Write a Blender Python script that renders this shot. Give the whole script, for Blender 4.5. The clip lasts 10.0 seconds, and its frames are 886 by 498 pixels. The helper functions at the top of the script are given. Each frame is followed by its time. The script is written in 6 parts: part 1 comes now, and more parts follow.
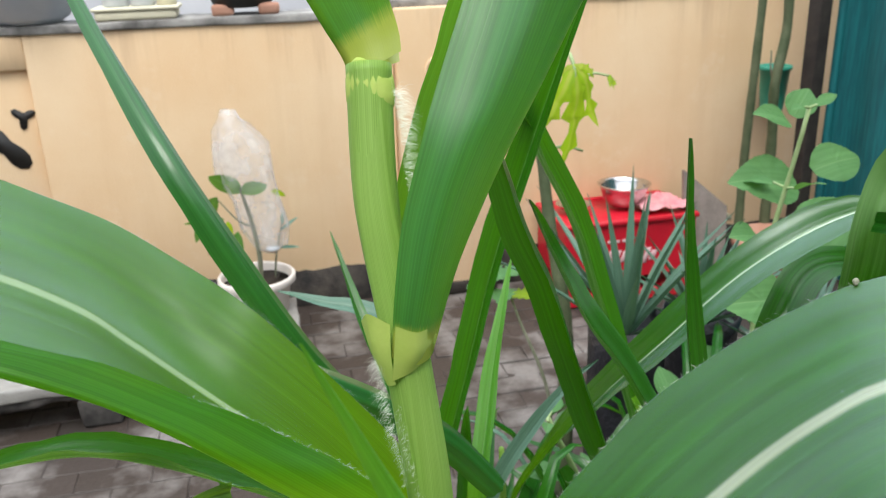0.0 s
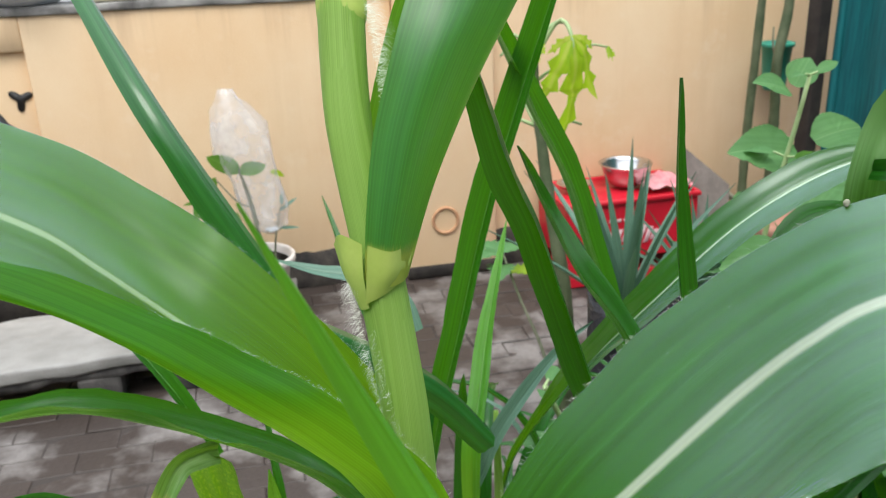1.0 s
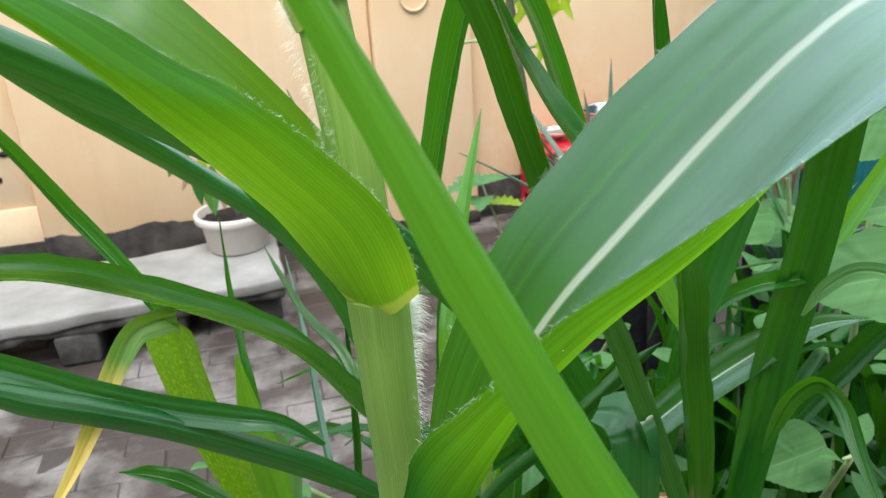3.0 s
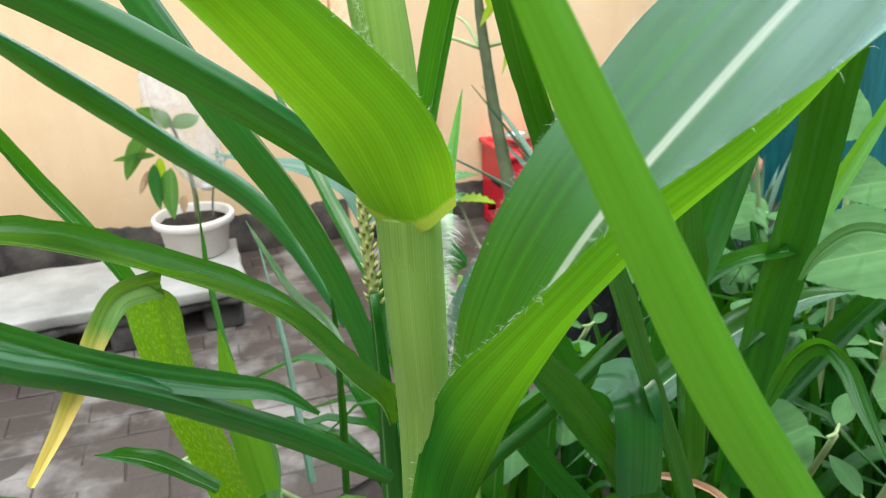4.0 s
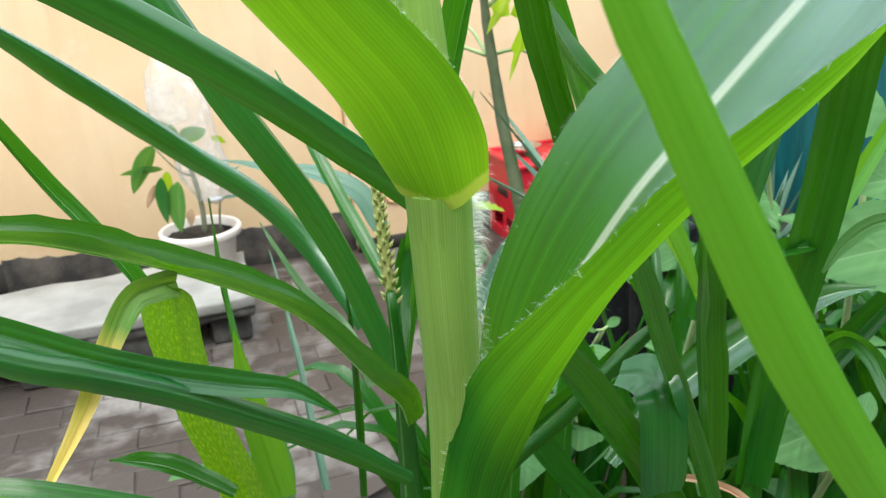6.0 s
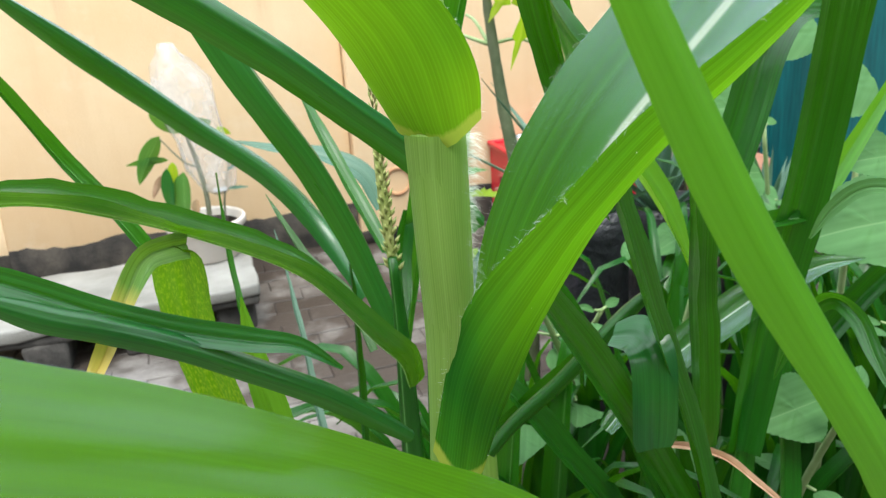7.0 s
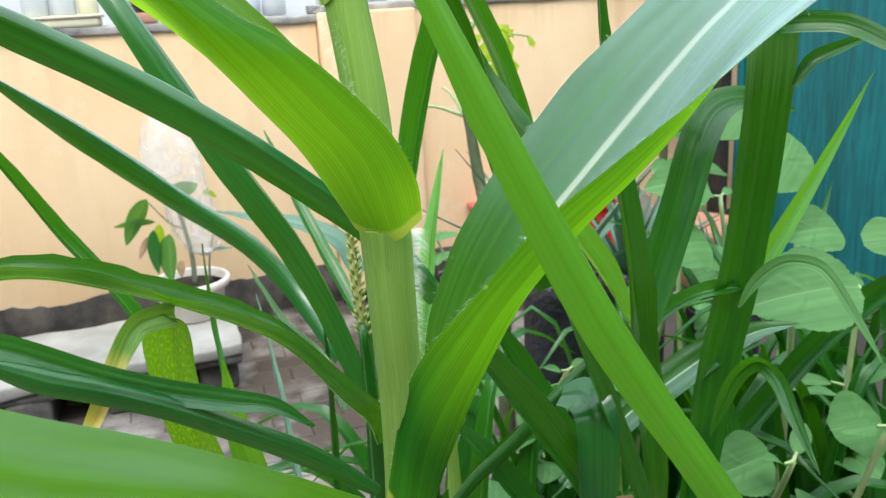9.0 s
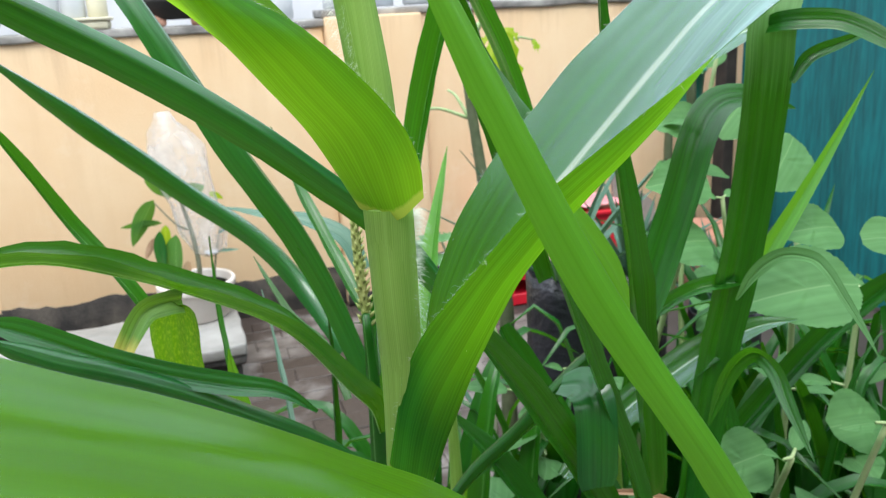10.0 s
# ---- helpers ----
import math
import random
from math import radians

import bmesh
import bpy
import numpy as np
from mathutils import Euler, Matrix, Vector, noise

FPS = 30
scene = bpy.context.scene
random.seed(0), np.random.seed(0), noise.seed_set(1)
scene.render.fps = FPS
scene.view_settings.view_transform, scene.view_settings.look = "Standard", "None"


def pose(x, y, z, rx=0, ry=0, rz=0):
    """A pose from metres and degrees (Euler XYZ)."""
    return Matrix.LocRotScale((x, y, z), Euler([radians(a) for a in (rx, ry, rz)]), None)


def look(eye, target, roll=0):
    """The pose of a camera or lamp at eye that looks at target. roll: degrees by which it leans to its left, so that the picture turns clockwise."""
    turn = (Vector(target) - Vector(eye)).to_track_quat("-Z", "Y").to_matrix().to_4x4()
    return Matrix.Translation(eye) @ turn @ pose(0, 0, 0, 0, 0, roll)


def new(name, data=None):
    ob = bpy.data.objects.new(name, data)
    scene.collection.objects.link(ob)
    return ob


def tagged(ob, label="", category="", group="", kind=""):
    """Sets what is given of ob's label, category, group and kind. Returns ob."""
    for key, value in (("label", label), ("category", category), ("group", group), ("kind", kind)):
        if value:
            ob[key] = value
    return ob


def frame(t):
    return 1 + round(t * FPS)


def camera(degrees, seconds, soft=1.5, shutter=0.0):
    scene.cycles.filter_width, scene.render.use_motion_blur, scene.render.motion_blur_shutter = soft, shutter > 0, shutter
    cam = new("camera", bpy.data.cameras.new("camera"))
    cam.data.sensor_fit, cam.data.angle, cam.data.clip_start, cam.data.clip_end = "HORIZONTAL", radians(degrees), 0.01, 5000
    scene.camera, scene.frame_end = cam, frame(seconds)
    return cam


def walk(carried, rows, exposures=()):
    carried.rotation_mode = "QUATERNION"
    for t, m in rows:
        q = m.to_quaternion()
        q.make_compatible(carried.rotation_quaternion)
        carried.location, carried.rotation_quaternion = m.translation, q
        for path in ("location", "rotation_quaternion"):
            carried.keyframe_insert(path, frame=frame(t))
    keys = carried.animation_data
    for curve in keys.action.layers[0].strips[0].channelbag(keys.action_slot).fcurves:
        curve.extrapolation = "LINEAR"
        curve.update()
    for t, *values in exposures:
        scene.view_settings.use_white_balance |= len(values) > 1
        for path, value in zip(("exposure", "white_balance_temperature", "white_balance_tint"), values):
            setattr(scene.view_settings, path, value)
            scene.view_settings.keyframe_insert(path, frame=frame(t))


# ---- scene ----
cam = camera(55.2, 10.0, soft=1.1)
PATH = [
    (0, (0.138, -0.007, 1.349), (0.528, 1.832, 0.668), -1.9),
    (0.5, (0.141, -0.007, 1.331), (0.538, 1.827, 0.639), -2.1),
    (1, (0.150, -0.008, 1.315), (0.528, 1.825, 0.609), -2.4),
    (1.5, (0.170, -0.009, 1.294), (0.554, 1.819, 0.579), -2.8),
    (2, (0.185, -0.016, 1.263), (0.557, 1.808, 0.532), -3.5),
    (2.5, (0.185, -0.026, 1.237), (0.550, 1.796, 0.496), -3.7),
    (3, (0.158, -0.010, 1.201), (0.563, 1.798, 0.448), -3.8),
    (4.5, (0.122, 0.020, 1.140), (0.662, 1.812, 0.431), -2.7),
    (5, (0.122, 0.053, 1.128), (0.666, 1.845, 0.423), -2.8),
    (5.5, (0.118, 0.032, 1.140), (0.636, 1.836, 0.451), -3.6),
    (7, (0.105, -0.024, 1.122), (0.606, 1.782, 0.431), -3.8),
    (7.5, (0.103, -0.043, 1.098), (0.611, 1.753, 0.381), -5.0),
    (8, (0.106, -0.060, 1.107), (0.630, 1.741, 0.420), -4.9),
    (8.5, (0.099, -0.075, 1.122), (0.638, 1.739, 0.473), -4.5),
    (9, (0.106, -0.096, 1.157), (0.660, 1.741, 0.590), -3.3),
    (9.5, (0.109, -0.107, 1.165), (0.661, 1.741, 0.633), -2.8),
    (10, (0.102, -0.114, 1.146), (0.647, 1.730, 0.597), -3.0),
]
walk(cam, [(t, look(eye, target, roll)) for t, eye, target, roll in PATH], exposures=[(0, 0.68, 6500, 9), (2.5, 0.76, 6350, 9), (3.2, 0.93, 6350, 8), (5, 1.08, 6450, 4), (8.5, 1.06, 6400, 4), (10, 0.95, 6250, 7)])
cam.data.dof.use_dof, cam.data.dof.focus_distance, cam.data.dof.aperture_fstop = True, 0.43, 24.0

# ---------------- world, sun, exposure ----------------
world = bpy.data.worlds.new("overcast_sky")
scene.world = world
world.use_nodes = True
wn = world.node_tree
sky = wn.nodes.new("ShaderNodeTexSky")
sky.sky_type = "NISHITA"
sky.sun_disc = False
sky.sun_elevation, sky.sun_rotation = radians(62), radians(200)
sky.dust_density, sky.air_density = 4.0, 1.0
veil = wn.nodes.new("ShaderNodeMix")
veil.data_type = "RGBA"
veil.inputs[0].default_value = 0.75
wn.links.new(sky.outputs[0], veil.inputs[6])
veil.inputs[7].default_value = (11.4, 12.2, 13.2, 1)
# an overcast sky is about three times as bright overhead as at the horizon
wc = wn.nodes.new("ShaderNodeTexCoord")
ws = wn.nodes.new("ShaderNodeSeparateXYZ")
wn.links.new(wc.outputs["Generated"], ws.inputs[0])
wr = wn.nodes.new("ShaderNodeMapRange")
wn.links.new(ws.outputs[2], wr.inputs[0])
wr.inputs[3].default_value, wr.inputs[4].default_value = 0.35, 1.75
wm = wn.nodes.new("ShaderNodeVectorMath")
wm.operation = "SCALE"
wn.links.new(veil.outputs[2], wm.inputs[0])
wn.links.new(wr.outputs[0], wm.inputs[3])
wn.links.new(wm.outputs[0], wn.nodes["Background"].inputs[0])
wn.nodes["Background"].inputs[1].default_value = 0.1
sun = new("sun", bpy.data.lights.new("sun", "SUN"))
sun.data.energy, sun.data.angle, sun.data.color = 1.2, radians(25), (1.0, 0.96, 0.9)
sun.matrix_world = look((-0.35, -1.0, 2.2), (0, 0, 0))

# ---------------- materials ----------------


def material(name):
    m = bpy.data.materials.new(name)
    m.use_nodes = True
    t = m.node_tree
    return m, t, t.nodes["Principled BSDF"]


def ramp(t, fac, stops):
    r = t.nodes.new("ShaderNodeValToRGB")
    while len(r.color_ramp.elements) < len(stops):
        r.color_ramp.elements.new(0.5)
    for e, (p, c) in zip(r.color_ramp.elements, stops):
        e.position, e.color = p, (*c, 1)
    t.links.new(fac, r.inputs[0])
    return r.outputs[0]


def noise_node(t, scale, detail=4.0, rough=0.55, coord=None, stretch=None):
    n = t.nodes.new("ShaderNodeTexNoise")
    n.inputs["Scale"].default_value, n.inputs["Detail"].default_value, n.inputs["Roughness"].default_value = scale, detail, rough
    if coord is None:
        coord = t.nodes.new("ShaderNodeTexCoord").outputs["Object"]
    if stretch:
        mp = t.nodes.new("ShaderNodeMapping")
        mp.inputs["Scale"].default_value = stretch
        t.links.new(coord, mp.inputs[0])
        coord = mp.outputs[0]
    t.links.new(coord, n.inputs["Vector"])
    return n.outputs[0]


def mix(t, fac, a, b, mode="MIX"):
    m = t.nodes.new("ShaderNodeMix")
    m.data_type, m.blend_type = "RGBA", mode
    for k, v in ((0, fac), (6, a), (7, b)):
        if isinstance(v, (int, float)):
            m.inputs[k].default_value = v
        elif isinstance(v, tuple):
            m.inputs[k].default_value = (*v, 1)
        else:
            t.links.new(v, m.inputs[k])
    return m.outputs[2]


def maths(t, op, a, b=0.0, clamp=False):
    m = t.nodes.new("ShaderNodeMath")
    m.operation, m.use_clamp = op, clamp
    for k, v in ((0, a), (1, b)):
        if isinstance(v, (int, float)):
            m.inputs[k].default_value = v
        else:
            t.links.new(v, m.inputs[k])
    return m.outputs[0]


def bump(t, p, height, strength=0.3, distance=0.01):
    b = t.nodes.new("ShaderNodeBump")
    b.inputs["Strength"].default_value, b.inputs["Distance"].default_value = strength, distance
    t.links.new(height, b.inputs["Height"])
    t.links.new(b.outputs[0], p.inputs["Normal"])


def plain(name, a, b, rough=0.6, scale=8.0, fine=90.0, metal=0.0, relief=0.2, distance=0.004):
    """A surface of two tones at two scales with fine relief."""
    m, t, p = material(name)
    n1, n2 = noise_node(t, scale), noise_node(t, fine, 3)
    c = mix(t, maths(t, "MULTIPLY", n2, 0.5), mix(t, ramp(t, n1, [(0.35, (0, 0, 0)), (0.65, (1, 1, 1))]), a, b), tuple(0.8 * v for v in a))
    t.links.new(c, p.inputs["Base Color"])
    p.inputs["Roughness"].default_value, p.inputs["Metallic"].default_value = rough, metal
    bump(t, p, n2, relief, distance)
    return m


def leaf_material(name, dark, light, rib=(0.62, 0.7, 0.5), through_colour=(0.33, 0.62, 0.015), thin=0.45, rough=0.36, veins=70.0, rib_width=0.02, blotch=0.0, tip=None, foot=0.0, contrast=1.0, gloss=0.35, relief=0.4, down=0.0, coat_rough=0.32, coat_ior=1.5, ridges=0):
    """A blade of grass kind: fine veins along it, a pale midrib, light that shines through; foot: metres of pale collar at the base."""
    m, t, p = material(name)
    uv = t.nodes.new("ShaderNodeTexCoord").outputs["UV"]
    sep = t.nodes.new("ShaderNodeSeparateXYZ")
    t.links.new(uv, sep.inputs[0])
    across = maths(t, "ABSOLUTE", maths(t, "SUBTRACT", sep.outputs[0], 0.5))
    vein = noise_node(t, 1.0, 2, 0.6, uv, (veins, 1.2, 1))
    streak = noise_node(t, 1.0, 3, 0.6, uv, (veins * 0.28, 2.5, 1))
    broad = noise_node(t, 1.0, 3, 0.6, uv, (5.0, 9.0, 1))
    soft = noise_node(t, 14.0, 4, 0.6)
    lines = maths(t, "ADD", maths(t, "MULTIPLY", vein, 0.55), maths(t, "MULTIPLY", streak, 0.45))
    col = mix(t, ramp(t, lines, [(0.36, (0, 0, 0)), (0.62, (1, 1, 1))]), tuple((1 - 0.3 * contrast) * v for v in dark), light)
    col = mix(t, ramp(t, broad, [(0.4, (0, 0, 0)), (0.8, (0.5 * contrast,) * 3)]), col, tuple(1.4 * v for v in light))
    col = mix(t, maths(t, "MULTIPLY", soft, 0.4), col, tuple(0.55 * v for v in dark))
    if ridges:
        # parallel side veins: thin pale lines with darker green between
        bend = maths(t, "ADD", maths(t, "MULTIPLY", sep.outputs[0], ridges * math.pi), maths(t, "MULTIPLY", broad, 1.2))
        side = maths(t, "POWER", maths(t, "ABSOLUTE", maths(t, "SINE", bend)), 9.0)
        side = maths(t, "MULTIPLY", side, maths(t, "ADD", maths(t, "MULTIPLY", soft, 0.9), 0.1))
        lines = maths(t, "ADD", maths(t, "MULTIPLY", lines, 0.85), maths(t, "MULTIPLY", side, 0.05))
        col = mix(t, maths(t, "MULTIPLY", side, 0.22), col, tuple(1.9 * v + 0.01 for v in light))
    if blotch:
        spots = noise_node(t, 1.0, 3, 0.6, uv, (26.0, 110.0, 1))
        col = mix(t, ramp(t, spots, [(0.48, (0, 0, 0)), (0.66, (blotch, blotch, blotch))]), col, (0.5, 0.52, 0.05))
    if tip:
        col = mix(t, ramp(t, maths(t, "ADD", maths(t, "DIVIDE", sep.outputs[1], tip[0]), maths(t, "MULTIPLY", streak, 0.15)), [(tip[1], (0, 0, 0)), (min(1, tip[1] + 0.15), (1, 1, 1))]), col, tip[2])
    if rib_width:
        wobble = maths(t, "MULTIPLY", maths(t, "SUBTRACT", broad, 0.5), rib_width * 0.3)
        ribf = ramp(t, maths(t, "ADD", across, wobble), [(rib_width * 0.55, (1, 1, 1)), (rib_width * 1.1, (0, 0, 0))])
        col = mix(t, maths(t, "MULTIPLY", ribf, 0.9), col, rib)
    tc = mix(t, 0.15, tuple(through_colour), col)
    tc = mix(t, maths(t, "MULTIPLY", ramp(t, lines, [(0.34, (1, 1, 1)), (0.6, (0, 0, 0))]), 0.45 * contrast), tc, tuple(0.45 * v for v in through_colour))
    if ridges:
        tc = mix(t, maths(t, "MULTIPLY", side, 0.25), tc, tuple(min(1.0, 1.25 * v + 0.02) for v in through_colour))
    if foot:
        ff = ramp(t, maths(t, "ADD", maths(t, "DIVIDE", sep.outputs[1], foot), maths(t, "MULTIPLY", maths(t, "SUBTRACT", vein, 0.5), 0.35)), [(0.42, (1, 1, 1)), (0.62, (0, 0, 0))])
        col = mix(t, ff, col, (0.46, 0.52, 0.09))
        tc = mix(t, ff, tc, (0.5, 0.6, 0.06))
    t.links.new(col, p.inputs["Base Color"])
    rr = maths(t, "ADD", maths(t, "MULTIPLY", broad, 0.16), rough - 0.08)
    t.links.new(rr, p.inputs["Roughness"])
    p.inputs["IOR"].default_value = 1.5
    p.inputs["Specular IOR Level"].default_value = min(1.0, 0.2 + 0.5 * gloss)
    p.inputs["Coat Weight"].default_value, p.inputs["Coat Roughness"].default_value = gloss, coat_rough
    p.inputs["Coat IOR"].default_value = coat_ior
    p.inputs["Sheen Weight"].default_value, p.inputs["Sheen Roughness"].default_value = down, 0.45
    p.inputs["Sheen Tint"].default_value = (0.85, 1.0, 0.97, 1)
    bump(t, p, lines, relief, 0.0012)
    tr = t.nodes.new("ShaderNodeBsdfTranslucent")
    t.links.new(tc, tr.inputs[0])
    sh = t.nodes.new("ShaderNodeMixShader")
    sh.inputs[0].default_value = thin
    out = t.nodes["Material Output"]
    t.links.new(p.outputs[0], sh.inputs[1])
    t.links.new(tr.outputs[0], sh.inputs[2])
    t.links.new(sh.outputs[0], out.inputs[0])
    return m


M_MAIZE = leaf_material("maize_leaf", (0.005, 0.07, 0.004), (0.024, 0.165, 0.01), rib_width=0.012, rib=(0.2, 0.45, 0.12), through_colour=(0.15, 0.5, 0.005), thin=0.3, gloss=0.35, rough=0.32, coat_rough=0.2, contrast=1.1)
M_MAIZE_FOOT = leaf_material("maize_leaf_with_collar", (0.02, 0.15, 0.034), (0.045, 0.24, 0.06), rib_width=0.0, foot=0.03, through_colour=(0.33, 0.68, 0.008), thin=0.5, gloss=0.7, rough=0.34, contrast=0.9, coat_ior=1.7, coat_rough=0.32, ridges=70)
M_MAIZE_PALE = leaf_material("maize_leaf_young", (0.055, 0.23, 0.014), (0.1, 0.34, 0.03), thin=0.42, rib_width=0.0, veins=24, contrast=0.3, rough=0.34, gloss=0.25, relief=0.2, through_colour=(0.34, 0.66, 0.02))
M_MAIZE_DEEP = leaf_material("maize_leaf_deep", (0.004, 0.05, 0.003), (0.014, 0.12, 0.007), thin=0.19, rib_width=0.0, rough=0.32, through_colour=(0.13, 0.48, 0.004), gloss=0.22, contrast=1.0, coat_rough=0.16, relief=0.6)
M_MAIZE_RIB = leaf_material("maize_leaf_white_rib", (0.012, 0.13, 0.012), (0.028, 0.2, 0.02), rib=(0.8, 0.86, 0.66), rib_width=0.026, thin=0.6, foot=0.014, rough=0.42, gloss=0.1, contrast=1.5, relief=0.9, through_colour=(0.25, 0.58, 0.006), ridges=110)
# the pale tip colour stands for sky reflected off the bent top
M_TALL = leaf_material("maize_leaf_tall_sheen_tip", (0.004, 0.05, 0.003), (0.014, 0.12, 0.007), thin=0.18, rib_width=0.0, rough=0.32, through_colour=(0.13, 0.48, 0.004), gloss=0.22, contrast=1.0, coat_rough=0.2, relief=0.6, tip=(0.68, 0.82, (0.2, 0.36, 0.15)), ridges=40)
M_MAIZE_MID = leaf_material("maize_leaf_green_rib", (0.022, 0.15, 0.008), (0.045, 0.23, 0.014), rib=(0.5, 0.68, 0.36), rib_width=0.014, thin=0.64, foot=0.014, rough=0.4, gloss=0.1, contrast=1.0, relief=0.6, through_colour=(0.38, 0.69, 0.012), ridges=100)
M_BROAD = leaf_material("maize_leaf_glossy", (0.035, 0.15, 0.002), (0.06, 0.23, 0.004), thin=0.56, rib_width=0.0, veins=22, contrast=0.55, rough=0.5, gloss=0.0, relief=0.08, through_colour=(0.36, 0.68, 0.002), ridges=30)
M_JOINT = plain("dirty_joint", (0.035, 0.027, 0.022), (0.06, 0.048, 0.042), 0.8, 3, 80, relief=0.5)


def sheen_material(name, low, high, rough, veins, start=0.0):
    """A clear waxy film added over a leaf's upper face for its sky sheen: it mirrors some of the sky softly and lets
    the blade show.
    """
    m, t, p = material(name)
    t.nodes.remove(p)
    uv = t.nodes.new("ShaderNodeTexCoord").outputs["UV"]
    line = noise_node(t, 1.0, 2, 0.6, uv, (veins, 1.5, 1))
    wide_ = noise_node(t, 1.0, 3, 0.6, uv, (5, 8, 1))
    g = t.nodes.new("ShaderNodeBsdfGlossy")
    g.inputs["Color"].default_value, g.inputs["Roughness"].default_value = (0.8, 0.97, 1.0, 1), rough
    b = t.nodes.new("ShaderNodeBump")
    b.inputs["Strength"].default_value, b.inputs["Distance"].default_value = 0.1, 0.001
    t.links.new(line, b.inputs["Height"])
    t.links.new(b.outputs[0], g.inputs["Normal"])
    tr = t.nodes.new("ShaderNodeBsdfTransparent")
    sh = t.nodes.new("ShaderNodeMixShader")
    f = maths(t, "ADD", maths(t, "MULTIPLY", line, 0.35), maths(t, "MULTIPLY", wide_, 0.65))
    fr = t.nodes.new("ShaderNodeLayerWeight")
    fr.inputs[0].default_value = 0.5
    slant = maths(t, "ADD", maths(t, "MULTIPLY", maths(t, "POWER", fr.outputs["Facing"], 2.0), 0.55), 0.04)
    amount = t.nodes.new("ShaderNodeMapRange")
    amount.inputs[1].default_value, amount.inputs[2].default_value, amount.inputs[3].default_value, amount.inputs[4].default_value = 0.35, 0.65, low, high
    t.links.new(f, amount.inputs[0])
    if start:
        # a mask fades the sky sheen out near the base of the leaf
        sep = t.nodes.new("ShaderNodeSeparateXYZ")
        t.links.new(uv, sep.inputs[0])
        slant = maths(t, "MULTIPLY", slant, ramp(t, maths(t, "DIVIDE", sep.outputs[1], start * 2), [(0.3, (0.12,) * 3), (0.75, (1, 1, 1))]))
    t.links.new(maths(t, "MULTIPLY", slant, amount.outputs[0], True), sh.inputs[0])
    t.links.new(tr.outputs[0], sh.inputs[1])
    t.links.new(g.outputs[0], sh.inputs[2])
    t.links.new(sh.outputs[0], t.nodes["Material Output"].inputs[0])
    return m


M_SHEEN = sheen_material("waxy_sheen", 0.7, 1.2, 0.38, 60.0, start=0.2)
M_SHEEN_THIN = sheen_material("thin_waxy_sheen", 0.35, 0.9, 0.36, 50.0)
M_SHEEN_FAINT = sheen_material("faint_waxy_sheen", 0.15, 0.6, 0.34, 40.0, start=0.12)
M_WAX = sheen_material("wax_sheen", 0.05, 0.4, 0.2, 8.0)
M_SMOOTH = leaf_material("maize_leaf_smooth", (0.008, 0.085, 0.016), (0.022, 0.155, 0.032), thin=0.24, rib_width=0.0, veins=26, rough=0.3, through_colour=(0.16, 0.52, 0.005), gloss=0.4, contrast=0.6, coat_rough=0.15, relief=0.3, coat_ior=1.5)
M_RIB = leaf_material("maize_leaf_thin_rib", (0.006, 0.07, 0.01), (0.017, 0.13, 0.018), rib=(0.6, 0.78, 0.5), rib_width=0.02, thin=0.26, rough=0.28, through_colour=(0.24, 0.6, 0.005), gloss=0.3, coat_rough=0.2, contrast=0.6, relief=0.3)
M_MAIZE_SPOT = leaf_material("maize_leaf_mottled", (0.03, 0.13, 0.005), (0.06, 0.2, 0.008), thin=0.5, blotch=0.6, rib_width=0.0, through_colour=(0.2, 0.42, 0.005), gloss=0.1, contrast=0.6)
M_DRYTIP = leaf_material("maize_leaf_drying_tip", (0.09, 0.24, 0.035), (0.26, 0.44, 0.13), thin=0.3, rib_width=0.0, veins=14, tip=(0.16, 0.45, (0.84, 0.6, 0.17)), gloss=0.1)
M_GREY = leaf_material("grey_green_blade", (0.07, 0.16, 0.11), (0.15, 0.26, 0.19), through_colour=(0.14, 0.3, 0.12), gloss=0.05, thin=0.15, rib_width=0.0, veins=30, contrast=0.6)
M_STEM = leaf_material("maize_sheath", (0.24, 0.42, 0.07), (0.35, 0.54, 0.13), thin=0.35, gloss=0.05, rib_width=0.0, veins=110, rough=0.45, contrast=0.4, down=0.05, relief=0.3, through_colour=(0.42, 0.68, 0.05), ridges=70)
M_COLLAR = plain("collar", (0.36, 0.47, 0.085), (0.42, 0.52, 0.12), 0.7, 60, 300, relief=0.1, distance=0.0006)
M_HAIR = plain("plant_hair", (0.85, 0.9, 0.78), (0.9, 0.92, 0.85), 0.5, 30, 200)
M_DRY = plain("dry_leaf", (0.5, 0.3, 0.18), (0.62, 0.4, 0.27), 0.7, 30, 200)
M_TASSEL = plain("tassel", (0.3, 0.36, 0.1), (0.42, 0.42, 0.16), 0.6, 90, 300)
M_OREGANO = leaf_material("oregano_leaf", (0.075, 0.2, 0.065), (0.13, 0.29, 0.105), gloss=0.0, rib=(0.17, 0.32, 0.13), through_colour=(0.2, 0.46, 0.07), thin=0.3, rough=0.6, veins=9, rib_width=0.012, relief=0.9, contrast=0.5)
M_SAPLING = leaf_material("sapling_leaf", (0.05, 0.18, 0.035), (0.1, 0.28, 0.07), rib=(0.2, 0.4, 0.12), through_colour=(0.25, 0.55, 0.04), thin=0.35, rough=0.45, veins=9, rib_width=0.02, gloss=0.15, contrast=0.5)
M_OREGANO_STEM = plain("oregano_stem", (0.28, 0.4, 0.16), (0.36, 0.45, 0.22), 0.6, 40, 200)
M_BARK = plain("bark", (0.16, 0.18, 0.11), (0.27, 0.27, 0.2), 0.85, 25, 120, relief=0.5)
M_CANE = plain("green_cane", (0.06, 0.085, 0.035), (0.13, 0.15, 0.08), 0.7, 18, 120, relief=0.4)
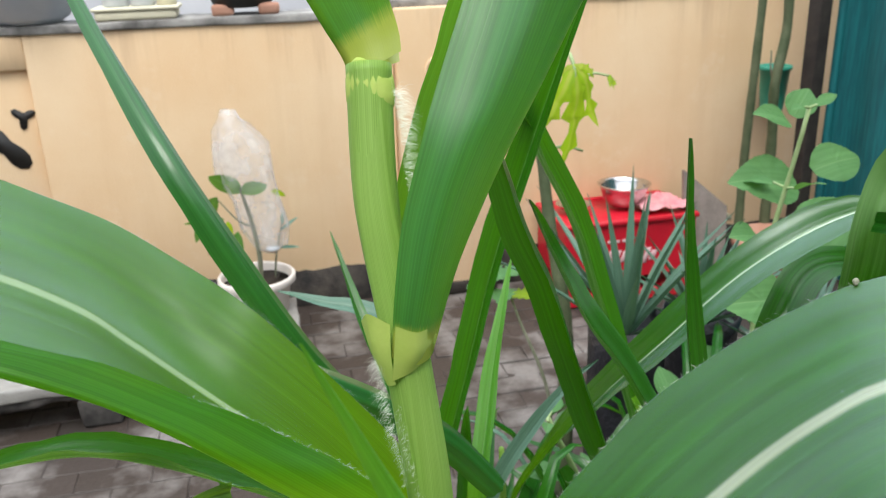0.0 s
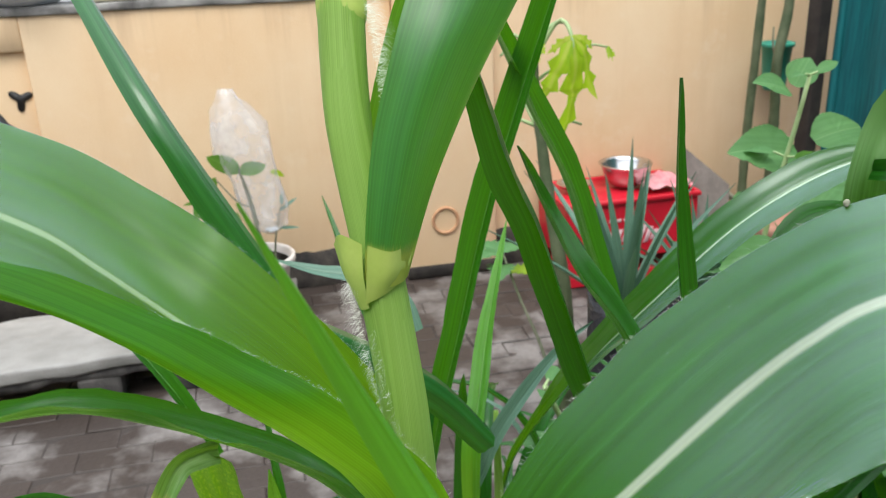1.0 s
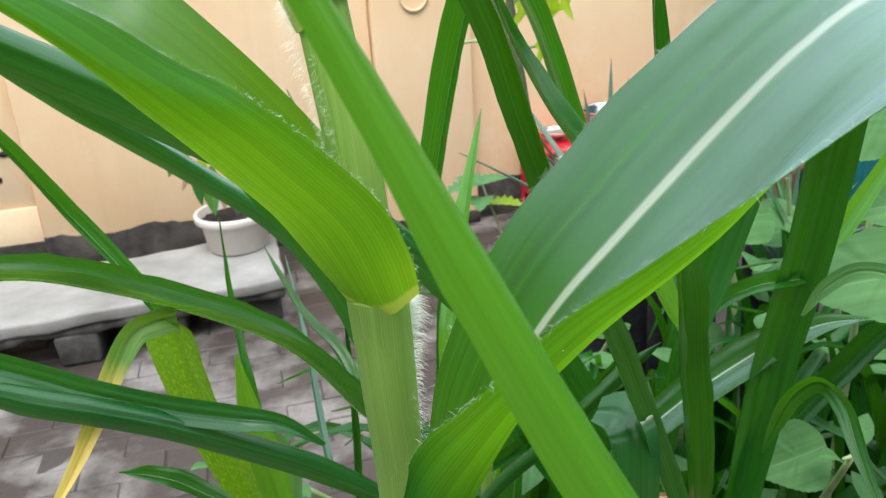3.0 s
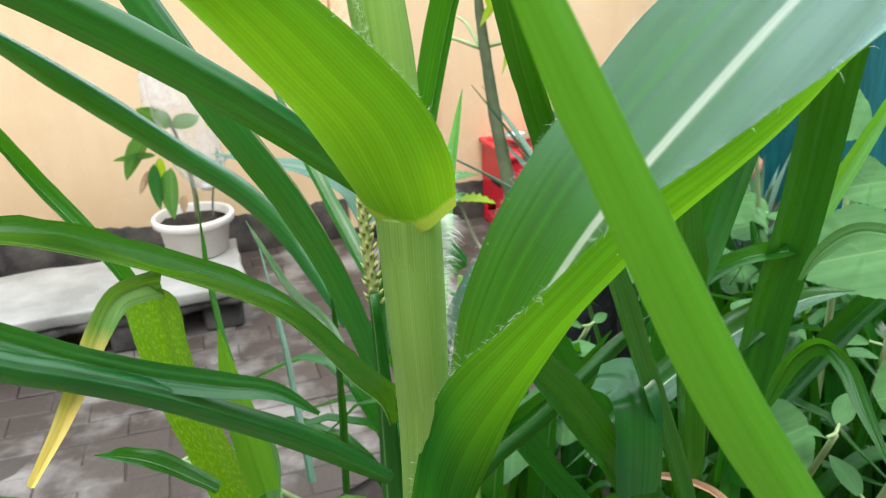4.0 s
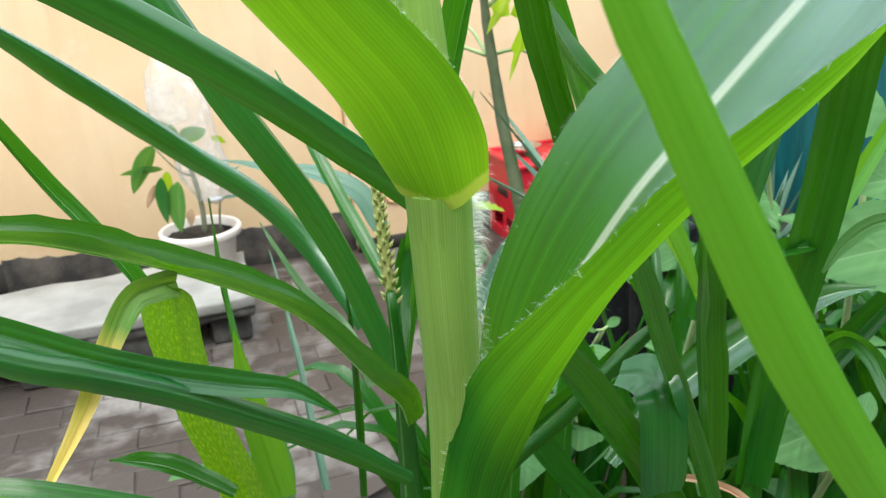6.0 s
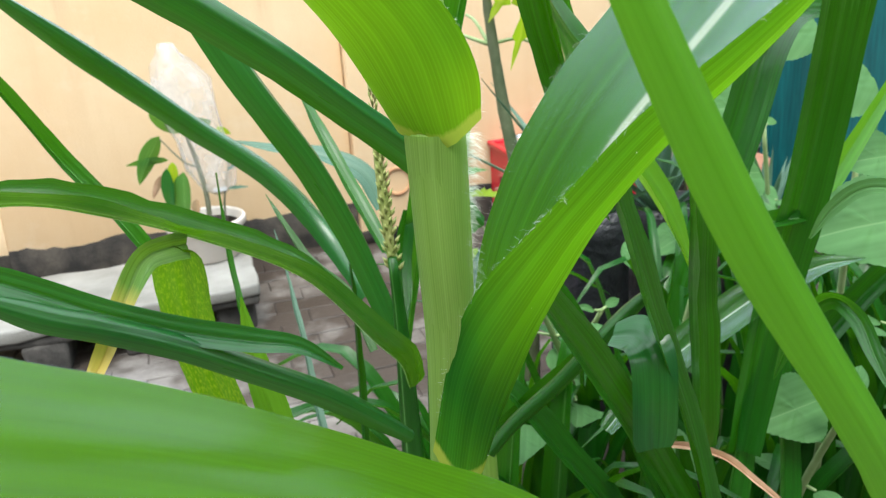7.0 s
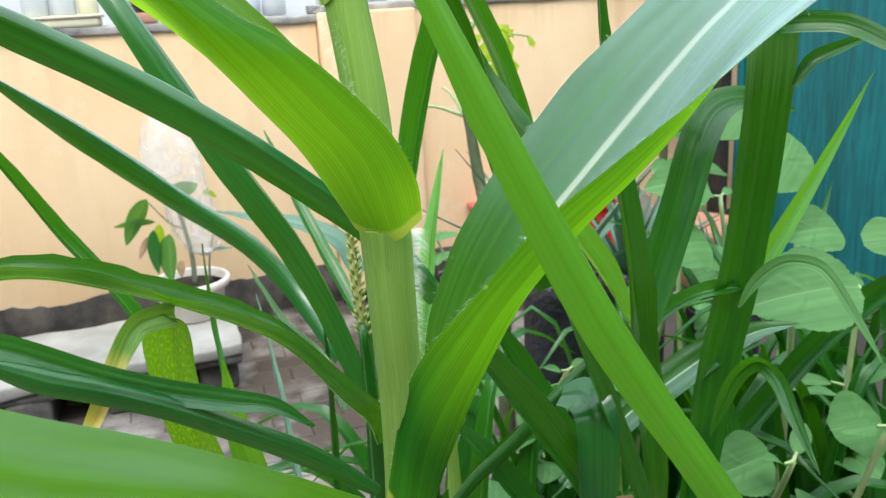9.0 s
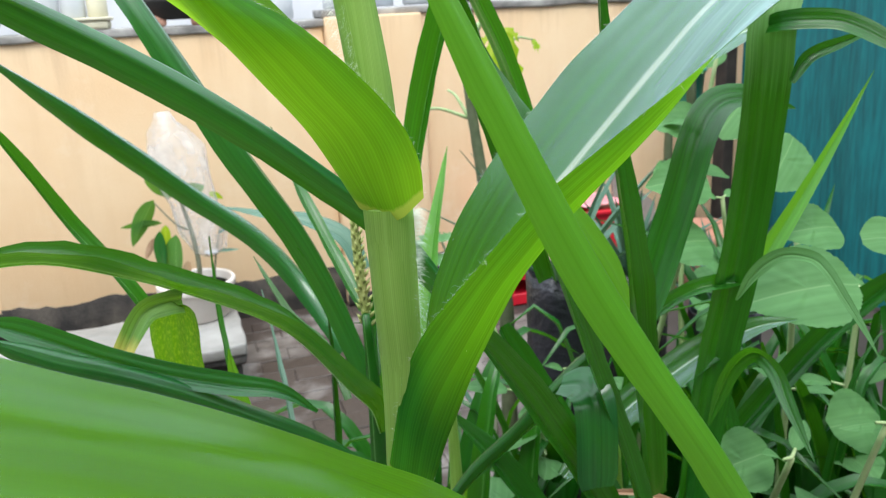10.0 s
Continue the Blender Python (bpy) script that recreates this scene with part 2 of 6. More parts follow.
M_PAPAYA = leaf_material("papaya_leaf", (0.25, 0.48, 0.015), (0.42, 0.62, 0.03), rib=(0.5, 0.55, 0.1), thin=0.5, veins=12, rough=0.5, blotch=0.2, through_colour=(0.55, 0.8, 0.02), gloss=0.1)


def wall_material():
    """Peach render with rain streaks, pale worn patches and fine grit."""
    m, t, p = material("peach_render")
    n1, n2 = noise_node(t, 1.5, 5, 0.6), noise_node(t, 160, 3)
    col = mix(t, ramp(t, n1, [(0.35, (0, 0, 0)), (0.65, (1, 1, 1))]), (0.75, 0.52, 0.3), (0.82, 0.63, 0.41))
    streaks = noise_node(t, 1.0, 4, 0.65, None, (9.0, 9.0, 0.7))
    col = mix(t, ramp(t, streaks, [(0.5, (0, 0, 0)), (0.72, (0.2, 0.2, 0.2))]), col, (0.58, 0.37, 0.2))
    worn = noise_node(t, 5.0, 5, 0.7)
    col = mix(t, ramp(t, worn, [(0.56, (0, 0, 0)), (0.7, (0.4, 0.4, 0.4))]), col, (0.84, 0.7, 0.52))
    sep = t.nodes.new("ShaderNodeSeparateXYZ")
    t.links.new(t.nodes.new("ShaderNodeNewGeometry").outputs["Position"], sep.inputs[0])
    drip = maths(t, "ADD", sep.outputs[2], maths(t, "MULTIPLY", maths(t, "SUBTRACT", streaks, 0.5), 0.9))
    col = mix(t, ramp(t, maths(t, "MULTIPLY", drip, 0.5), [(0.52, (0, 0, 0)), (0.66, (0.5, 0.5, 0.5))]), col, (0.42, 0.26, 0.15))
    col = mix(t, maths(t, "MULTIPLY", n2, 0.25), col, (0.6, 0.42, 0.25))
    t.links.new(col, p.inputs["Base Color"])
    p.inputs["Roughness"].default_value = 0.85
    bump(t, p, n2, 0.3, 0.004)
    return m


M_WALL = wall_material()
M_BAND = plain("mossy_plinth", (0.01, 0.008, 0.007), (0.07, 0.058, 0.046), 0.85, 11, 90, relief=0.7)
M_COPING = plain("stained_coping", (0.4, 0.385, 0.36), (0.05, 0.046, 0.042), 0.85, 9, 90, relief=0.5)
M_BLACK = plain("black_paint", (0.012, 0.012, 0.012), (0.025, 0.024, 0.022), 0.6)
M_STAIN = plain("rusty_stain", (0.5, 0.25, 0.13), (0.6, 0.36, 0.2), 0.85, 14, 120)
M_SLAB = plain("weathered_slab", (0.34, 0.33, 0.31), (0.17, 0.165, 0.15), 0.8, 5, 130, relief=0.4)
# dark stone; below the slab its colour also carries the bench's shade
M_SLABSIDE = plain("shaded_dark_stone", (0.03, 0.028, 0.027), (0.13, 0.12, 0.11), 0.9, 12, 130, relief=0.6)
M_POT = plain("white_plastic_pot", (0.74, 0.68, 0.63), (0.66, 0.59, 0.54), 0.45, 9, 150, relief=0.06)
M_SOIL = plain("soil", (0.022, 0.016, 0.012), (0.045, 0.033, 0.024), 0.95, 50, 200, relief=0.9, distance=0.01)
M_RED = plain("red_plastic", (0.6, 0.012, 0.03), (0.5, 0.01, 0.025), 0.35, 9, 200, relief=0.05)
M_PINK = plain("pink_plastic_film", (0.75, 0.4, 0.42), (0.7, 0.2, 0.24), 0.4, 25, 120, relief=0.5)
M_STEEL = plain("steel", (0.72, 0.71, 0.7), (0.55, 0.54, 0.53), 0.22, 20, 200, metal=1.0, relief=0.03)
M_LETTER = plain("faded_print", (0.75, 0.55, 0.56), (0.7, 0.35, 0.38), 0.5, 40)
M_BAGBLACK = plain("black_grow_bag", (0.012, 0.012, 0.016), (0.03, 0.03, 0.038), 0.35, 15, 60, relief=0.6, distance=0.01)
M_WOOD = plain("dark_wood", (0.022, 0.017, 0.015), (0.05, 0.04, 0.033), 0.85, 14, 90, relief=0.5)
M_GREYWOOD = plain("grey_wood", (0.2, 0.17, 0.15), (0.3, 0.26, 0.23), 0.85, 14, 90, relief=0.5)
M_TERRA = plain("terracotta", (0.42, 0.2, 0.13), (0.5, 0.28, 0.2), 0.8, 12)
M_CREAM = plain("cream_foam", (0.72, 0.68, 0.5), (0.6, 0.56, 0.42), 0.8, 10)
M_WHITE = plain("white_plastic", (0.62, 0.64, 0.66), (0.5, 0.53, 0.57), 0.4, 8)
M_GREYPL = plain("grey_enamel", (0.5, 0.54, 0.6), (0.42, 0.46, 0.52), 0.35, 8)
M_GREEN = plain("green_plastic", (0.03, 0.3, 0.2), (0.04, 0.36, 0.25), 0.4, 8)
M_EARTH = plain("packed_earth", (0.12, 0.1, 0.085), (0.18, 0.155, 0.135), 0.8, 5, 60, relief=0.6, distance=0.01)
M_HOUSE = plain("pale_house_wall", (0.62, 0.64, 0.67), (0.46, 0.48, 0.52), 0.8, 1.2)


def paver_material():
    m, t, p = material("wet_brick_paver_sky_glare")
    oi = t.nodes.new("ShaderNodeObjectInfo")
    n1, n2 = noise_node(t, 3.0, 5, 0.6, t.nodes.new("ShaderNodeNewGeometry").outputs["Position"]), noise_node(t, 70, 4)
    base = ramp(t, oi.outputs["Random"], [(0.0, (0.032, 0.023, 0.018)), (0.5, (0.042, 0.031, 0.026)), (1.0, (0.055, 0.043, 0.037))])
    # pale patches: sky glare on the wet bricks, put into the base colour
    col = mix(t, ramp(t, n1, [(0.48, (0, 0, 0)), (0.62, (0.9, 0.9, 0.9))]), base, (0.27, 0.25, 0.235))
    col = mix(t, maths(t, "MULTIPLY", n2, 0.6), col, (0.075, 0.06, 0.052))
    t.links.new(col, p.inputs["Base Color"])
    t.links.new(ramp(t, n1, [(0.4, (0.5, 0.5, 0.5)), (0.6, (0.6, 0.6, 0.6))]), p.inputs["Roughness"])
    p.inputs["Specular IOR Level"].default_value = 0.3
    bump(t, p, n2, 0.4, 0.006)
    return m


M_PAVER = paver_material()


def net_material():
    m, t, p = material("teal_shade_cloth")
    uv = t.nodes.new("ShaderNodeTexCoord").outputs["Object"]
    w = noise_node(t, 1.0, 3, 0.7, uv, (60, 60, 4))
    n = noise_node(t, 3.0, 4)
    w = ramp(t, w, [(0.35, (0, 0, 0)), (0.65, (1, 1, 1))])
    col = mix(t, w, (0.0, 0.095, 0.105), (0.004, 0.185, 0.195))
    col = mix(t, maths(t, "MULTIPLY", n, 0.5), col, (0.0, 0.055, 0.065))
    t.links.new(col, p.inputs["Base Color"])
    p.inputs["Roughness"].default_value = 0.7
    bump(t, p, w, 0.3, 0.003)
    return m


M_NET = net_material()


def film_material():
    m, t, p = material("clear_plastic_film")
    n, wide_ = noise_node(t, 18, 3), noise_node(t, 6, 2)
    tr = t.nodes.new("ShaderNodeBsdfTransparent")
    tr.inputs[0].default_value = (0.96, 0.96, 0.97, 1)
    p.inputs["Base Color"].default_value = (0.9, 0.91, 0.93, 1)
    p.inputs["Roughness"].default_value = 0.2
    bump(t, p, n, 0.25, 0.01)
    sh = t.nodes.new("ShaderNodeMixShader")
    haze = maths(t, "ADD", maths(t, "MULTIPLY", n, 0.35), maths(t, "MULTIPLY", wide_, 0.65))
    t.links.new(ramp(t, haze, [(0.38, (0.1, 0.1, 0.1)), (0.62, (0.42, 0.42, 0.42))]), sh.inputs[0])
    t.links.new(tr.outputs[0], sh.inputs[1])
    t.links.new(p.outputs[0], sh.inputs[2])
    t.links.new(sh.outputs[0], t.nodes["Material Output"].inputs[0])
    return m


M_FILM = film_material()

# ---------------- helpers of this scene ----------------


def thing(name, at=(0, 0, 0), rz=0.0, label="", category="", group="", kind=""):
    e = new(name)
    e.empty_display_size = 0.05
    e.matrix_world = pose(*at, 0, 0, rz)
    return tagged(e, label, category, group, kind)


def part(name, bm, mat, parent=None, label="", smooth=True):
    me = bpy.data.meshes.new(name)
    bm.to_mesh(me)
    bm.free()
    if smooth:
        me.shade_smooth()
    me.materials.append(mat)
    ob = new(name, me)
    ob.parent = parent
    if label:
        ob["label"] = label
    return ob


def box_bm(size, centre=(0, 0, 0), bevel=0.0, segs=2):
    bm = bmesh.new()
    bmesh.ops.create_cube(bm, size=1.0, matrix=Matrix.Translation(centre) @ Matrix.Diagonal((*size, 1)))
    if bevel:
        bmesh.ops.bevel(bm, geom=bm.edges[:], offset=bevel, segments=segs, affect="EDGES", profile=0.6)
    return bm


def lathe_bm(profile, n=32, centre=(0, 0, 0), wob=0.0):
    """A turned shape: (radius, height) from bottom to top."""
    bm = bmesh.new()
    rings = []
    for r, z in profile:
        rings.append([bm.verts.new((centre[0] + r * (1 + wob * noise.noise((math.cos(a), math.sin(a), 3 * z))) * math.cos(a), centre[1] + r * (1 + wob * noise.noise((math.cos(a) + 7, math.sin(a), 3 * z))) * math.sin(a), centre[2] + z)) for a in (2 * math.pi * i / n for i in range(n))])
    for a, b in zip(rings, rings[1:]):
        for i in range(n):
            bm.faces.new((a[i], a[(i + 1) % n], b[(i + 1) % n], b[i]))
    if profile[0][0] > 1e-4:
        bm.faces.new(rings[0][::-1])
    if profile[-1][0] > 1e-4:
        bm.faces.new(rings[-1])
    return bm


def spline(pts, n):
    """n + 1 points on a smooth curve through pts, evenly by length."""
    P = [Vector(p) for p in pts]
    P = [2 * P[0] - P[1]] + P + [2 * P[-1] - P[-2]]
    fine = []
    for i in range(1, len(P) - 2):
        a, b, c, d = P[i - 1:i + 3]
        for k in range(16):
            u = k / 16
            fine.append(0.5 * (2 * b + (c - a) * u + (2 * a - 5 * b + 4 * c - d) * u * u + (3 * b - a - 3 * c + d) * u ** 3))
    fine.append(P[-2])
    s = [0.0]
    for a, b in zip(fine, fine[1:]):
        s.append(s[-1] + (b - a).length)
    out, j = [], 0
    for k in range(n + 1):
        d = s[-1] * k / n
        while j < len(s) - 2 and s[j + 1] < d:
            j += 1
        u = (d - s[j]) / max(1e-9, s[j + 1] - s[j])
        out.append(fine[j].lerp(fine[j + 1], u))
    return out, s[-1]


def tube_bm(pts, radii, n=10, segs=24, uvs=True, wob=0.0):
    """A round stalk along a smooth curve; radii are spread evenly along it."""
    C, length = spline(pts, segs)
    bm = bmesh.new()
    lay = bm.loops.layers.uv.new("UVMap")
    side = None
    rings = []
    for k, c in enumerate(C):
        T = (C[min(k + 1, segs)] - C[max(k - 1, 0)]).normalized()
        if side is None:
            side = T.orthogonal().normalized()
        side = (side - T * side.dot(T)).normalized()
        up = T.cross(side)
        x = k / segs * (len(radii) - 1)
        i = min(int(x), len(radii) - 2) if len(radii) > 1 else 0
        r = radii[i] + (radii[min(i + 1, len(radii) - 1)] - radii[i]) * (x - i)
        r *= 1 + wob * noise.noise(c * 40)
        rings.append([bm.verts.new(c + r * (math.cos(a) * side + math.sin(a) * up)) for a in (2 * math.pi * j / n for j in range(n))])
    for k, (a, b) in enumerate(zip(rings, rings[1:])):
        for i in range(n):
            f = bm.faces.new((a[i], a[(i + 1) % n], b[(i + 1) % n], b[i]))
            for lp, (uu, vv) in zip(f.loops, ((i, k), (i + 1, k), (i + 1, k + 1), (i, k + 1))):
                lp[lay].uv = (uu / n, vv / segs * length)
    bm.faces.new(rings[0][::-1])
    bm.faces.new(rings[-1])
    return bm


def blade_bm(pts, width, normal, fold=25.0, base=0.5, tip=0.05, shape=0.25, twist=0.0, ripple=0.003, segs=36, half=8, fold_end=None, span=0.6, hold=0.62, curl=0.0, wide=(1.0, 1.0), wide_end=None, roll=(0.0, 0.0), pleat=0.035):
    """A long leaf: midrib along a smooth curve, the upper face towards normal; each half is raised by its fold (degrees from the flat)."""
    C, length = spline(pts, segs)
    bm = bmesh.new()
    lay = bm.loops.layers.uv.new("UVMap")
    rows = []
    N0 = Vector(normal).normalized()
    seed = noise.random() * 50
    f0 = fold if isinstance(fold, tuple) else (fold, fold)
    f1 = f0 if fold_end is None else fold_end if isinstance(fold_end, tuple) else (fold_end, fold_end)
    sps = span if isinstance(span, tuple) else (span, span)
    cus = curl if isinstance(curl, tuple) else (curl, curl)
    wend = wide if wide_end is None else wide_end
    prev = None
    for k, c in enumerate(C):
        s = k / segs
        T = (C[min(k + 1, segs)] - C[max(k - 1, 0)]).normalized()
        ref = N0 if prev is None else (prev * 0.8 + N0 * 0.2)
        N = (ref - T * ref.dot(T)).normalized()
        prev = N
        N = Matrix.Rotation(radians(twist * s), 3, T) @ N
        B = T.cross(N)
        w = width * 0.5 * (base + (1 - base) * math.sin(0.5 * math.pi * min(1, s / shape)))
        if s > hold:
            u = (s - hold) / (1 - hold)
            w *= tip + (1 - tip) * (1 - u ** 1.6)
        gg = []
        for sp in sps:
            g = min(1, s / sp)
            gg.append(g * g * (3 - 2 * g))
        row = []
        for j in range(-half, half + 1):
            q = j / half
            i = int(j > 0)
            f = f0[i] + (f1[i] - f0[i]) * gg[i]
            a = radians(f + cus[i] * (abs(q) - 0.5)) if j else 0.0
            a += radians(roll[i] * max(0.0, (abs(q) - 0.7) / 0.3) ** 1.4 * min(1, s / 0.15))
            d = abs(q) * w * (wide[i] + (wend[i] - wide[i]) * gg[i])
            side = B * (math.cos(a) * d * (1 if j > 0 else -1)) + N * (math.sin(a) * d)
            sg = 1 if j > 0 else -1
            wav = ripple * (abs(q) ** 2) * (noise.noise((s * length * 16, seed + 9 * sg, 0)) + 0.4 * noise.noise((s * length * 50, seed + 3 * sg, 5)))
            wav += pleat * w * math.sin(q * 10.5 + seed + 1.5 * noise.noise((seed, s * 2, 1))) * (1 - 0.6 * s)
            wav += 0.02 * w * noise.noise((q * 9, s * length * 6, seed))
            row.append(bm.verts.new(c + side + (N if f < 45 else B * -sg) * wav - N * (0.0012 if j == 0 else 0)))
        rows.append(row)
    for k, (a, b) in enumerate(zip(rows, rows[1:])):
        for j in range(2 * half):
            f = bm.faces.new((a[j], a[j + 1], b[j + 1], b[j]))
            for lp, (uu, vv) in zip(f.loops, ((j, k), (j + 1, k), (j + 1, k + 1), (j, k + 1))):
                lp[lay].uv = (uu / (2 * half), vv / segs * length)
    return bm


def leaf(plant, pts, width, mat, normal=(0, -0.2, 1), name="leaf", label="", **kw):
    return part(name, blade_bm(pts, width, normal, **kw), mat, plant, label)


def lofted_bm(lines, us, up, segs=56, cols=24, pleat=0.0, ripple=0.0, seed=1.0, tip=None):
    """A leaf stretched over smooth lines that run from its base to its tip, given in order across it; us: where each lies across (0 to 1)."""
    L = [spline(l, segs) for l in lines]
    length = sum(d for _, d in L) / len(L)
    bm = bmesh.new()
    lay = bm.loops.layers.uv.new("UVMap")
    rows = []
    for k in range(segs + 1):
        P = [c[0][k] for c in L]
        P = [2 * P[0] - P[1]] + P + [2 * P[-1] - P[-2]]
        U = [2 * us[0] - us[1]] + list(us) + [2 * us[-1] - us[-2]]
        mid = P[len(P) // 2]
        row = []
        for j in range(cols + 1):
            u = j / cols
            i = 1
            while i < len(us) - 1 and u > U[i + 1]:
                i += 1
            a, b, c, d = P[i - 1:i + 3]
            f = (u - U[i]) / (U[i + 1] - U[i])
            h = U[i + 1] - U[i]
            m0, m1 = (c - a) / (U[i + 1] - U[i - 1]) * h, (d - b) / (U[i + 2] - U[i]) * h
            p = (2 * f ** 3 - 3 * f * f + 1) * b + (f ** 3 - 2 * f * f + f) * m0 + (3 * f * f - 2 * f ** 3) * c + (f ** 3 - f * f) * m1
            row.append(p)
        if tip:
            q = max(0.0, (k / segs - tip) / (1 - tip))
            row = [p.lerp(mid, q ** 1.6 * 0.97) for p in row]
        rows.append(row)
    for k, row in enumerate(rows):
        out = []
        for j, p in enumerate(row):
            T = rows[min(k + 1, segs)][j] - rows[max(k - 1, 0)][j]
            B = row[min(j + 1, cols)] - row[max(j - 1, 0)]
            N = T.cross(B)
            if N.length > 1e-12:
                N.normalize()
            u, v = j / cols, k / segs * length
            off = pleat * (math.sin(u * 44 + 2 * noise.noise((v * 9, u * 3, seed))) * 0.6 + noise.noise((u * 24, v * 7, seed)))
            off += ripple * (2 * abs(u - 0.5)) ** 2 * noise.noise((v * 26, seed + (5 if u > 0.5 else 0), 2))
            out.append(p + N * off * min(1.0, k / 6))
        rows[k] = out
    V = [[bm.verts.new(p) for p in row] for row in rows]
    for k, (a, b) in enumerate(zip(V, V[1:])):
        for j in range(cols):
            f = bm.faces.new((a[j], a[j + 1], b[j + 1], b[j]))
            for lp, (uu, vv) in zip(f.loops, ((j, k), (j + 1, k), (j + 1, k + 1), (j, k + 1))):
                lp[lay].uv = (uu / cols, vv / segs * length)
    bm.normal_update()
    bm.faces.ensure_lookup_table()
    if sum((f.normal for f in bm.faces), Vector()).dot(Vector(up)) < 0:
        bmesh.ops.reverse_faces(bm, faces=bm.faces[:])
    return bm


def add_sheen(blade, mat, name="sheen_film", gap=0.00035, lower=False):
    """Adds a thin waxy film over the upper face of a leaf to carry its sky sheen."""
    bm = bmesh.new()
    bm.from_mesh(blade.data)
    bm.normal_update()
    off = [v.normal * (-gap if lower else gap) for v in bm.verts]
    for v, o in zip(bm.verts, off):
        v.co += o
    return part(name, bm, mat, blade, "clear waxy film added for the sky sheen on the upper face of the leaf")


def hairs_bm(curve, count, length, out, spread=0.5, thick=0.00008, drop=0.3, jitter=0.003, fade=0.0):
    """Fine hairs along a curve, standing off towards out."""
    C, _ = spline(curve, 40)
    bm = bmesh.new()
    rnd = random.Random(len(curve) * 31 + count)
    O = Vector(out).normalized()
    for _ in range(count):
        x = 39.999 * rnd.random() ** (1 + fade)
        c = C[int(x)].lerp(C[int(x) + 1], x % 1) + Vector([rnd.uniform(-jitter, jitter) for _ in range(3)])
        d = (O + spread * Vector([rnd.gauss(0, 1) for _ in range(3)])).normalized()
        L = length * rnd.uniform(0.3, 1.25) * (1 - fade * x / 40)
        mid, end = c + d * L * 0.55, c + d * L + Vector((0, 0, -drop * L))
        s = d.orthogonal().normalized() * thick
        v = [bm.verts.new(p) for p in (c - s, c + s, mid + s * 0.8, mid - s * 0.8, end)]
        bm.faces.new(v[:4])
        bm.faces.new((v[3], v[2], v[4]))
    return bm


def sheath_bm(pts, radii, a0, a1, segs=30, n=10):
    """The wrapped edge of a leaf sheath: part of a sleeve round a stalk, between two bearings (degrees from +x)."""
    C, length = spline(pts, segs)
    bm = bmesh.new()
    lay = bm.loops.layers.uv.new("UVMap")
    rows = []
    for k, c in enumerate(C):
        x = k / segs * (len(radii) - 1)
        i = min(int(x), len(radii) - 2)
        r = radii[i] + (radii[i + 1] - radii[i]) * (x - i)
        lo = a0[0] + (a0[1] - a0[0]) * k / segs
        hi = a1[0] + (a1[1] - a1[0]) * k / segs
        rows.append([bm.verts.new(c + Vector((math.cos(radians(a)), math.sin(radians(a)), 0)) * (r + 0.0009 * (j / n) ** 2)) for j, a in ((j, lo + (hi - lo) * j / n) for j in range(n + 1))])
    for k, (p, q) in enumerate(zip(rows, rows[1:])):
        for j in range(n):
            f = bm.faces.new((p[j], p[j + 1], q[j + 1], q[j]))
            for lp, (uu, vv) in zip(f.loops, ((j, k), (j + 1, k), (j + 1, k + 1), (j, k + 1))):
                lp[lay].uv = (0.4 * uu / n, vv / segs * length)
    return bm

# ---------------- the yard: ground, wall, coping ----------------
ground = part("ground", box_bm((60, 60, 0.2), (0, 0, -0.13)), M_EARTH)
tagged(ground, "packed grey-brown earth of a small yard", "ground", kind="structure")

WALL_Y = 3.16


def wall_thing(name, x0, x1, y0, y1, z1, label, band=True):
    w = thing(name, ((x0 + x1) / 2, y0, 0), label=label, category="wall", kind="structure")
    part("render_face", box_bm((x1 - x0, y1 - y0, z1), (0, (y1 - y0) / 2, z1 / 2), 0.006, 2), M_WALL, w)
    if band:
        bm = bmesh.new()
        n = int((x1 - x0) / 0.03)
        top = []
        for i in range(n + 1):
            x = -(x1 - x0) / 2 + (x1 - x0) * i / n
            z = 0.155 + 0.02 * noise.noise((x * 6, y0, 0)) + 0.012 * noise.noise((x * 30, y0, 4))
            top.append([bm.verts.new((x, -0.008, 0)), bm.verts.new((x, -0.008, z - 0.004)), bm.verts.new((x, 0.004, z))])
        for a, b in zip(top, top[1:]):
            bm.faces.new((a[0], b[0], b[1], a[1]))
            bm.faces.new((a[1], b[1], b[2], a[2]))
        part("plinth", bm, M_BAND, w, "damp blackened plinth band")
    return w


wall_thing("wall_north", -0.62, 0.645, WALL_Y, WALL_Y + 0.16, 1.10, "peach-painted rendered garden wall with a blackened foot")
wall_thing("wall_north_east", 1.02, 3.4, WALL_Y, WALL_Y + 0.16, 1.13, "peach-painted rendered garden wall behind the crate")
pier = thing("wall_pier", (0.833, WALL_Y - 0.05, 0), label="slightly proud peach pier between two wall panels", category="pier", kind="structure")
part("render_face", box_bm((0.37, 0.24, 1.13), (0, 0.12, 0.565), 0.008, 2), M_WALL, pier)
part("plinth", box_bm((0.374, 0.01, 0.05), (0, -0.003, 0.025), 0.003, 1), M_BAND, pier)
